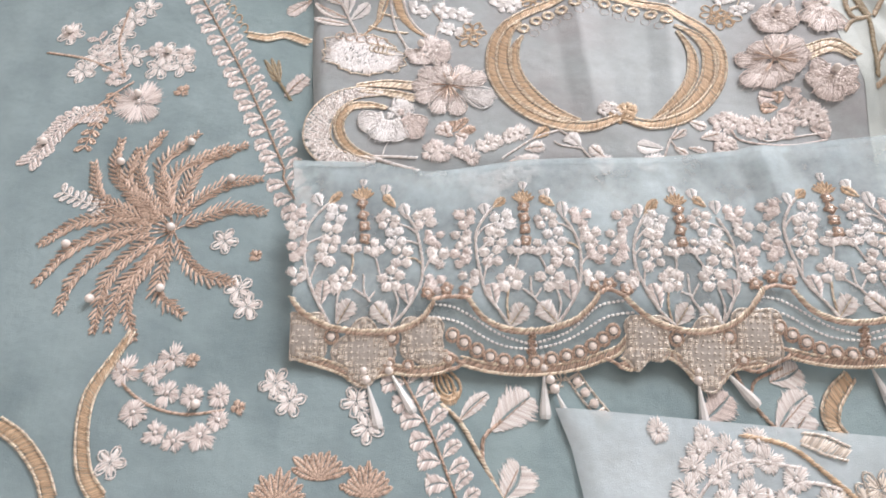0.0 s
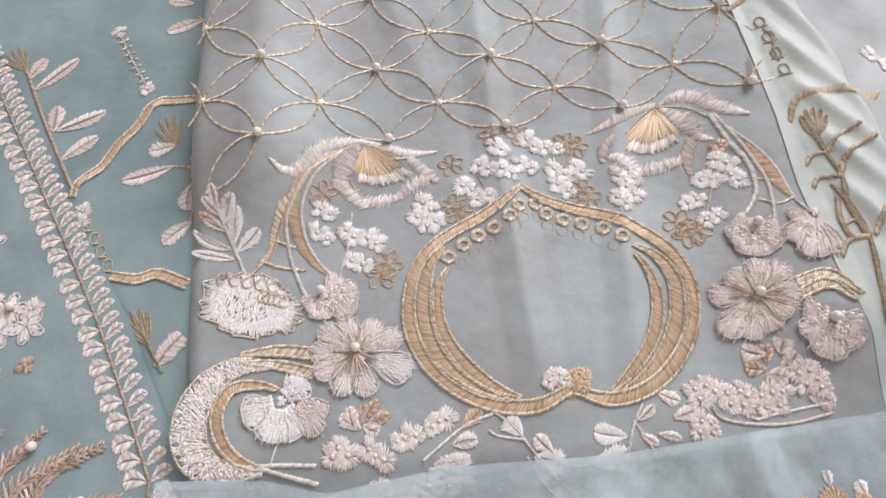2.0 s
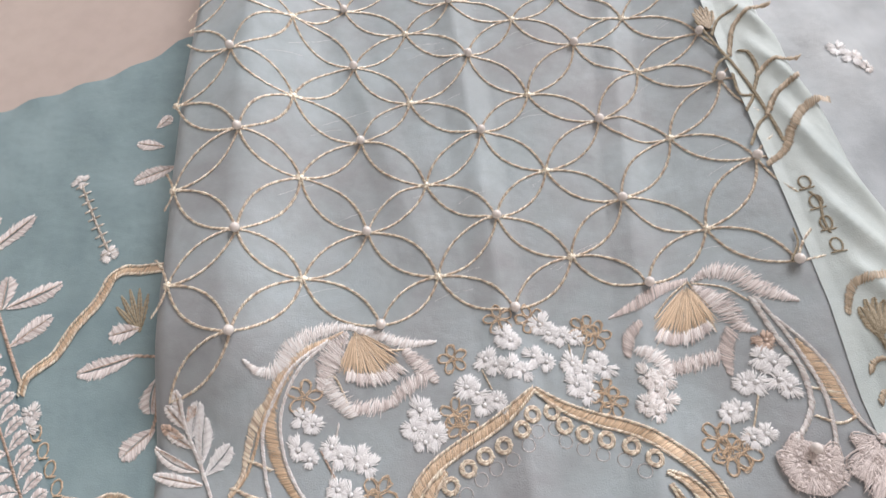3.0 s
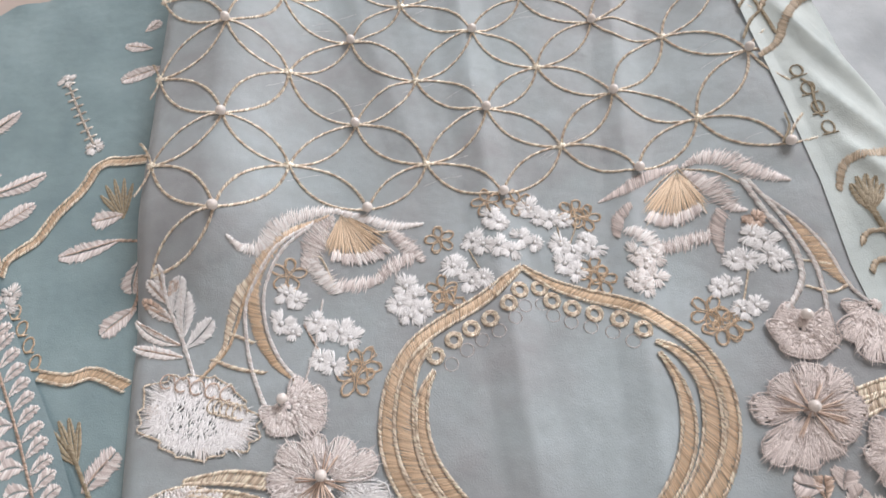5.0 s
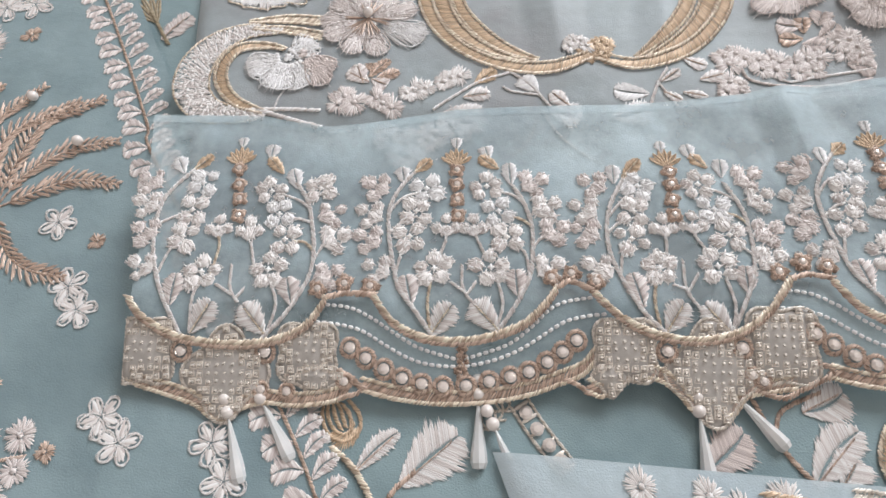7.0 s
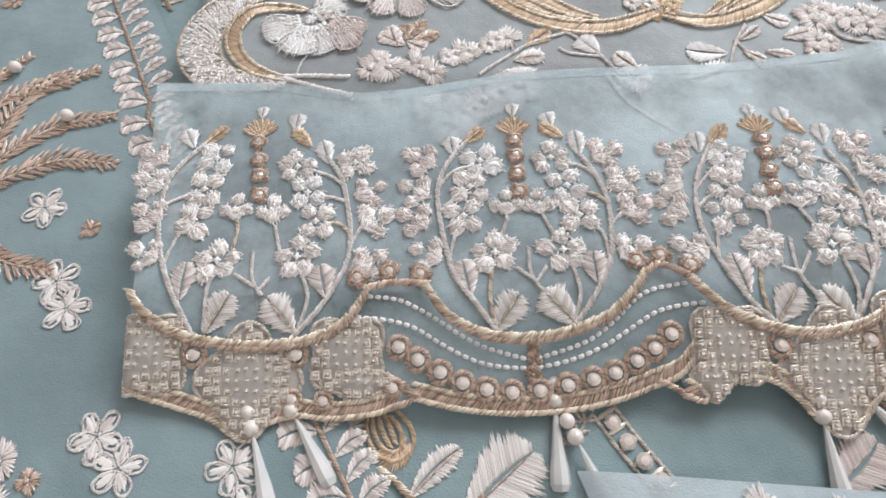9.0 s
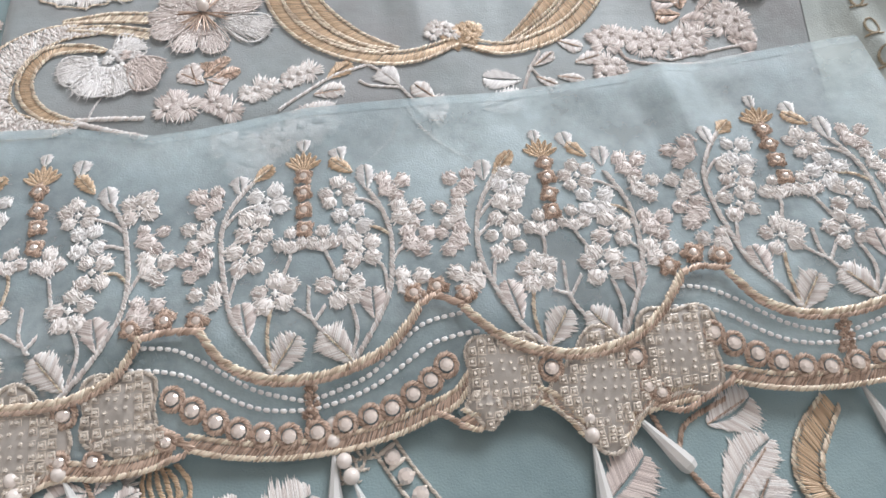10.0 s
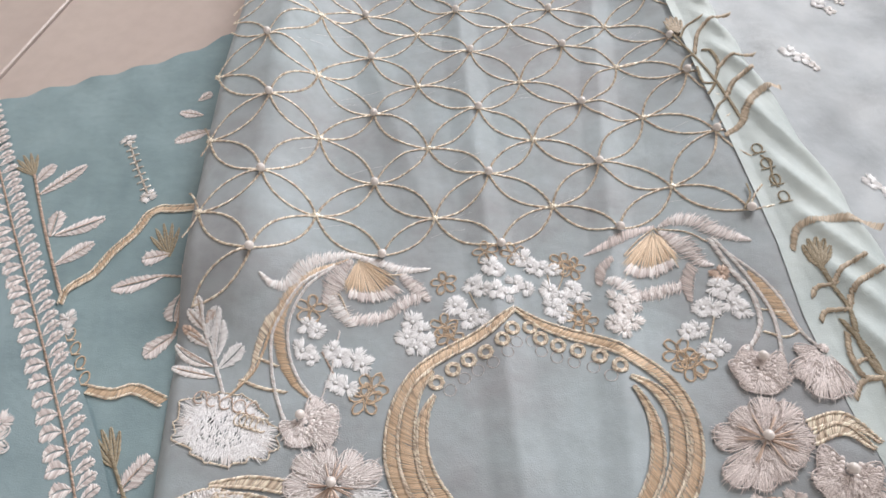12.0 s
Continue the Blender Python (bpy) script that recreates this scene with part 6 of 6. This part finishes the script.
C = dict(
    four=[(0.0892, 0.1544), (0.0868, 0.1459), (0.0853, 0.1369), (0.1104, 0.1465), (0.1132, 0.1382)],
    five=[(0.1070, 0.1550), (0.0921, 0.1278), (0.1083, 0.1285)],
    side=[(0.0761, 0.1551), (0.0727, 0.1466), (0.0724, 0.1391), (0.0752, 0.1277), (0.1217, 0.1572), (0.1239, 0.1502), (0.1241, 0.1390), (0.1233, 0.1301)],
    cups=[(0.0950, 0.1409), (0.1035, 0.1417)],
    beads=[(0.0993, 0.1594), (0.0991, 0.1550), (0.0987, 0.1498), (0.0986, 0.1447)],
    tuft=[(0.0986, 0.1614), (0.0988, 0.1677)], tip=[(0.0979, 0.1664), (0.0978, 0.1707)],
    gold=[(0.0848, 0.1571), (0.0908, 0.1644), (0.1107, 0.1609), (0.1063, 0.1655)], white=[(0.0822, 0.1555), (0.0824, 0.1620), (0.1065, 0.1642), (0.1056, 0.1693), (0.1145, 0.1575), (0.1149, 0.1637)],
    buds=[(0.0866, 0.1165), (0.0842, 0.1264), (0.1152, 0.1204), (0.1157, 0.1284)], low=[(0.0923, 0.1101), (0.0977, 0.1179), (0.1095, 0.1095), (0.1029, 0.1173)],
    left=[(0.0925, 0.1092), (0.0869, 0.1148), (0.0834, 0.1204), (0.0811, 0.1255), (0.0788, 0.1326), (0.0787, 0.1411), (0.0807, 0.1488), (0.0851, 0.1571)],
    right=[(0.1090, 0.1084), (0.1120, 0.1139), (0.1175, 0.1255), (0.1191, 0.1345), (0.1190, 0.1420), (0.1184, 0.1468), (0.1148, 0.1555)],
    twigs=([(0.0794, 0.1441), (0.0824, 0.1478), (0.0862, 0.1517)], [(0.0792, 0.1394), (0.0823, 0.1422), (0.0852, 0.1431)], [(0.0811, 0.1255), (0.0823, 0.1323), (0.0842, 0.1349)], [(0.0910, 0.1098), (0.0897, 0.1173), (0.0904, 0.1237)], [(0.0942, 0.1306), (0.0951, 0.1350), (0.0950, 0.1386)], [(0.1095, 0.1091), (0.1112, 0.1165), (0.1099, 0.1245)], [(0.1074, 0.1306), (0.1042, 0.1368), (0.1031, 0.1391)], [(0.1190, 0.1420), (0.1160, 0.1446), (0.1121, 0.1454)], [(0.1186, 0.1322), (0.1157, 0.1349), (0.1139, 0.1367)], [(0.1197, 0.1376), (0.1225, 0.1412), (0.1243, 0.1412)], [(0.1170, 0.1497), (0.1126, 0.1526), (0.1086, 0.1536)]),
    sprig=([(0.1018, 0.1158), (0.0987, 0.1217), (0.0989, 0.1302)], [(0.0987, 0.1217), (0.0953, 0.1229)], [(0.0990, 0.1208), (0.1026, 0.1263)]),
    swag=[(0.0730, 0.1204), (0.0781, 0.1154), (0.0840, 0.1113), (0.0922, 0.1086), (0.1012, 0.1078), (0.1103, 0.1095), (0.1181, 0.1142), (0.1225, 0.1191), (0.1264, 0.1239)])
JOIN = [([(-0.0019, 0.1192), (0.0040, 0.1203), (0.0117, 0.1199)], [(-0.0046, 0.1221), (0.0030, 0.1236), (0.0104, 0.1228)]), ([(0.0629, 0.1217), (0.0670, 0.1233), (0.0730, 0.1204)], [(0.0616, 0.1250), (0.0672, 0.1262), (0.0740, 0.1237)]), ([(0.1264, 0.1239), (0.1312, 0.1252), (0.1374, 0.1241)], [(0.1242, 0.1266), (0.1311, 0.1295), (0.1375, 0.1281)])]


def cuff_unit(u, shift=(0.0, 0.0)):
    o = np.array(shift)
    move = lambda pts: [tuple(o + p) for p in pts]
    pairs = lambda pts: zip(move(pts)[::2], move(pts)[1::2])
    for name in ("left", "right"):
        cuff_cord(move(u[name]), 0.0014, IVORY)
    for k, pts in enumerate(u["twigs"]):
        cuff_cord(move(pts), 0.0010, CHAMPAGNE if k % 4 == 3 else IVORY)
    for pts in u["sprig"]:
        cuff_cord(move(pts), 0.0010, IVORY)
    for k, (x, y) in enumerate(move(u["four"])):
        cluster(x, y, 0.0055, 4, IVORY if k % 3 else WHITE, 0.75 + 0.2 * rng.standard_normal())
    for k, (x, y) in enumerate(move(u["five"])):
        cluster(x, y, 0.0059 if k else 0.0053, 5, IVORY, 0.4)
    mid = o[0] + np.mean([p[0] for p in u["beads"]])
    for k, (x, y) in enumerate(move(u["side"])):
        cup_flower(x, y, 0.0052, 150 if x < mid else 30, IVORY if k % 2 else BLUSH)
    for x, y in move(u["cups"]):
        cup_flower(x, y, 0.0044, 90, IVORY)
    for x, y in move(u["beads"]):
        cluster(x, y, 0.0026, 4, COPPER)
        gem(x, y, 0.62)
    for p, q in pairs(u["tuft"]):
        crown(p, q, GOLD)
    for p, q in pairs(u["tip"]):
        cuff_leaf(p, q, 0.0036, WHITE)
    for p, q in pairs(u["gold"]):
        cuff_leaf(p, q, 0.0042, GOLD, True)
    for p, q in pairs(u["white"]):
        cuff_leaf(p, q, 0.0050, WHITE)
    for p, q in pairs(u["buds"]):
        cuff_leaf(p, q, 0.0068, BLUSH)
    for p, q in pairs(u["low"]):
        cuff_leaf(p, q, 0.0078, IVORY, True)
    cuff_cord(move(u["swag"]), 0.0019, CHAMPAGNE, "swag_cord")
    under_swag = [p - np.array((0.0, 0.0011)) for p in move(u["swag"])]
    cuff_cord(under_swag, 0.0014, COPPER, "swag_cord")


cuff_unit(A)
cuff_unit(B)
cuff_unit(C)
cuff_unit(B, STEP_CB)
for pts, knots in JOIN:
    cuff_cord(pts, 0.0019, COPPER, "swag_cord")
    for x, y in knots:
        cluster(x, y, 0.0030, 5, COPPER)
        gem(x, y, 0.66)

# the open scallop: two lines of running stitch over a row of set stones
RUN_A = [(-0.0023, 0.1176), (0.0050, 0.1167), (0.0116, 0.1136), (0.0180, 0.1095), (0.0244, 0.1059), (0.0322, 0.1036), (0.0361, 0.1029), (0.0415, 0.1042), (0.0493, 0.1068), (0.0556, 0.1112), (0.0604, 0.1157), (0.0651, 0.1180), (0.0729, 0.1193)]
RUN_B = [(-0.0051, 0.1129), (0.0020, 0.1121), (0.0085, 0.1104), (0.0149, 0.1067), (0.0213, 0.1033), (0.0275, 0.1015), (0.0361, 0.1011), (0.0446, 0.1025), (0.0524, 0.1054), (0.0586, 0.1090), (0.0649, 0.1127), (0.0711, 0.1142), (0.0765, 0.1147)]
STONES = [(0.0054, 0.1058), (0.0099, 0.1030), (0.0150, 0.1002), (0.0201, 0.0978), (0.0255, 0.0964), (0.0313, 0.0957), (0.0376, 0.0960), (0.0439, 0.0971), (0.0497, 0.0983), (0.0547, 0.0996), (0.0597, 0.1021), (0.0639, 0.1047), (0.0678, 0.1077)]
for o in (np.zeros(2), STEP_CB):
    for pts in (RUN_A, RUN_B):
        q = [o + p for p in spline(pts, 46) if within_cuff(*(o + p))]
        run = Bag()
        for a, b in zip(q[:-1], q[1:]):
            stitches(run, [a + (b - a) * 0.06], [b - (b - a) * 0.06], cuff_z, 0.0010, 0.0008, 0.0002)
        part("running_stitch", run, WHITE, cuff, "white running stitches")
    for x, y in STONES:
        gem(x + o[0], y + o[1])
    for x, y in [(0.0366, 0.1046), (0.0366, 0.1017), (0.0362, 0.0995)]:
        cluster(x + o[0], y + o[1], 0.0020, 4, COPPER)

# jewelled scallops: three beaded cushions each
for x, y, rx, ry, rot in ((-0.0534, 0.1049, 0.0105, 0.0105, 0.785), (-0.0297, 0.0990, 0.0122, 0.0125, 1.571), (-0.0066, 0.1046, 0.0100, 0.0092, 0.785),
                          (0.0808, 0.1051, 0.0100, 0.0098, 0.785), (0.1037, 0.0995, 0.0122, 0.0135, 1.571), (0.1227, 0.1064, 0.0112, 0.0118, 0.785),
                          (0.0766, 0.0985, 0.0048, 0.0050, 0.0), (-0.0039, 0.0982, 0.0085, 0.0040, 0.0)):
    pad(x, y, rx * 0.9, ry * 0.9, 4, rot)
for k, (x, y) in enumerate([(-0.0426, 0.1049), (-0.0186, 0.1046), (0.0920, 0.1050), (0.1118, 0.1058), (-0.0193, 0.0949), (-0.0120, 0.0944), (0.0040, 0.0970), (0.1140, 0.0991), (0.1169, 0.0976)]):
    gem(x, y, 1.05 if k < 4 else 0.8)

# the corded edge, sewn over with slanting stitches
for edge, extra in ((EDGE_A, []), (EDGE_B, [(0.0725, 0.1025)]), (EDGE_C, []), (EDGE_D, [])):
    pts = [p for p in (list(edge) + extra) if within_cuff(*p)]
    if len(pts) < 3:
        continue
    bag = Bag()
    up = [np.array(p) + (0, 0.0014) for p in pts]
    satin(bag, up, [0.0026, 0.0026], cuff_z, 0.0002, 0.00032, 0.0006, 0.35, 0.16)
    ob = part("edge_stitching", bag, COPPER, cuff)
    bag = Bag()
    cord(bag, [np.array(p) + (0, 0.0030) for p in pts], cuff_z, 0.0013, 0.0006, 0.0007)
    cord(bag, [np.array(p) - (0, 0.0001) for p in pts], cuff_z, 0.0014, 0.0002, 0.0007)
    part("edge_cord", bag, CHAMPAGNE, ob)
cuff_cord([(0.0024, 0.1001), (0.0064, 0.0976), (0.0096, 0.0950)], 0.0018, COPPER, "edge_cord")
cuff_cord([(0.0645, 0.0979), (0.0682, 0.0962), (0.0711, 0.0939)], 0.0016, COPPER, "edge_cord")
cuff_cord([(0.1138, 0.0956), (0.1216, 0.0935), (0.1270, 0.0956), (0.1353, 0.0999), (0.1305, 0.1027)], 0.0016, COPPER, "edge_cord")
cuff_cord([(-0.0128, 0.0988), (-0.0064, 0.1000), (0.0008, 0.0994), (0.0088, 0.0950), (0.0027, 0.0926)], 0.0015, COPPER, "edge_cord")


# ---- bead tassels sewn to the edge ----
def drop_bag(ln, r):
    """A long clear teardrop with soft facets."""
    n, prof = 8, ((0.0, 0.12), (0.15, 0.30), (0.45, 0.58), (0.75, 0.92), (0.90, 1.0), (0.98, 0.75), (1.0, 0.0))
    v, f = [], []
    for u, k in prof:
        for i in range(n):
            a = 2 * math.pi * i / n
            v.append((ln * u, r * k * math.cos(a), r * k * math.sin(a)))
    for j in range(len(prof) - 1):
        f += [(j * n + i, j * n + (i + 1) % n, (j + 1) * n + (i + 1) % n, (j + 1) * n + i) for i in range(n)]
    b = Bag()
    b.add(v, f)
    return b


DROP_MESH = drop_bag(0.0180, 0.0023).mesh("drop", smooth=False)
for x, y, deg in ((-0.0293, 0.0903, -72), (-0.0214, 0.0939, -58), (0.0409, 0.0959, -90), (0.0432, 0.0876, -66), (0.0993, 0.0917, -88), (0.1063, 0.0964, -50), (0.1640, 0.0985, -72)):
    first = bead_mesh("tassel", 0.0018)
    tas = part("tassel", first, PEARL, cuff, "tassel of two pearls and a clear teardrop")
    tas.matrix_basis = pose(x, y + 0.002, 0.0046, 0, 6, deg)
    b2 = part("pearl", PEARL_MESH[0.0019], PEARL, tas)
    b2.matrix_basis = pose(0.0037, 0, 0.0)
    d = part("drop", DROP_MESH, DROP, tas, "clear faceted glass drop")
    d.matrix_basis = pose(0.0052, 0, 0)


# ---- a corner of a second trim, in front ----
def corner_z(x, y):
    return 0.0045 + 0.8 * (wrinkle(x, y, 9.0) + 0.0009)


corner = sheet("trim_corner", line([(0.068, -0.10), (0.0530, 0.0478), (0.0497, 0.0656), (0.0445, 0.0795)]), lambda y: 0.42, -0.10, 0.0795, corner_z, 90, 50, TRIM, hem=0.003, low=0.002)
for v in corner.data.vertices:
    x, y, z = v.co
    v.co.y = -0.10 + (y + 0.10) * (float(np.interp(x, [0.04, 0.06, 0.1, 0.165, 0.42], [0.0795, 0.0782, 0.0750, 0.0700, 0.06])) + 0.10) / 0.1795
tagged(corner, "sheer white organza trim with clustered blossoms, lying on the aqua panel", "trim")
SURF[corner] = corner_z
for x, y, r in ((0.0816, 0.0711, 0.0046), (0.0980, 0.0690, 0.0050), (0.1060, 0.0650, 0.0050), (0.1168, 0.0680, 0.0050), (0.1190, 0.0607, 0.0052), (0.0922, 0.0584, 0.0054),
                (0.1278, 0.0551, 0.0050), (0.0890, 0.0507, 0.0054), (0.1110, 0.0500, 0.0056), (0.1010, 0.0560, 0.0048), (0.1020, 0.0470, 0.0050), (0.1230, 0.0470, 0.0050), (0.0950, 0.0640, 0.0046),
                (0.1380, 0.0480, 0.0050), (0.1090, 0.0590, 0.0044), (0.0870, 0.0440, 0.0050)):
    blossom(corner, IVORY, x, y, r, 5)
vine(corner, GOLD, [(0.1120, 0.0700), (0.1280, 0.0660), (0.1400, 0.0560), (0.1520, 0.0440)], 0.0018)
vine(corner, IVORY, [(0.0900, 0.0450), (0.1000, 0.0560), (0.1120, 0.0610), (0.1300, 0.0590)], 0.0013)
vine(corner, IVORY, [(0.1180, 0.0440), (0.1240, 0.0520), (0.1330, 0.0540), (0.1430, 0.0520)], 0.0013)
leaves(corner, IVORY, [(0.1050, 0.0440), (0.1000, 0.0510), (0.1160, 0.0440), (0.1170, 0.0520)], 0.006)
band(corner, SILVER, [(0.1330, 0.0690), (0.1400, 0.0670), (0.1480, 0.0640)], [0.004, 0.0065, 0.005])
loops(corner, SILVER, [(0.1560, 0.0520), (0.1500, 0.0470), (0.1410, 0.0470)], 0.007)

# tiny flowers on the pale cloth
for x, y in ((0.2640, 0.4896), (0.2291, 0.4420), (0.2818, 0.4162), (0.2870, 0.4230), (0.2400, 0.3544), (0.2460, 0.3480), (0.2800, 0.4100), (0.2340, 0.4360), (0.3000, 0.5200), (0.2720, 0.4980)):
    blossom(pale, WHITE, x, y, 0.0048, 4)
    blossom(pale, IVORY, x + 0.006, y - 0.005, 0.0036, 4)
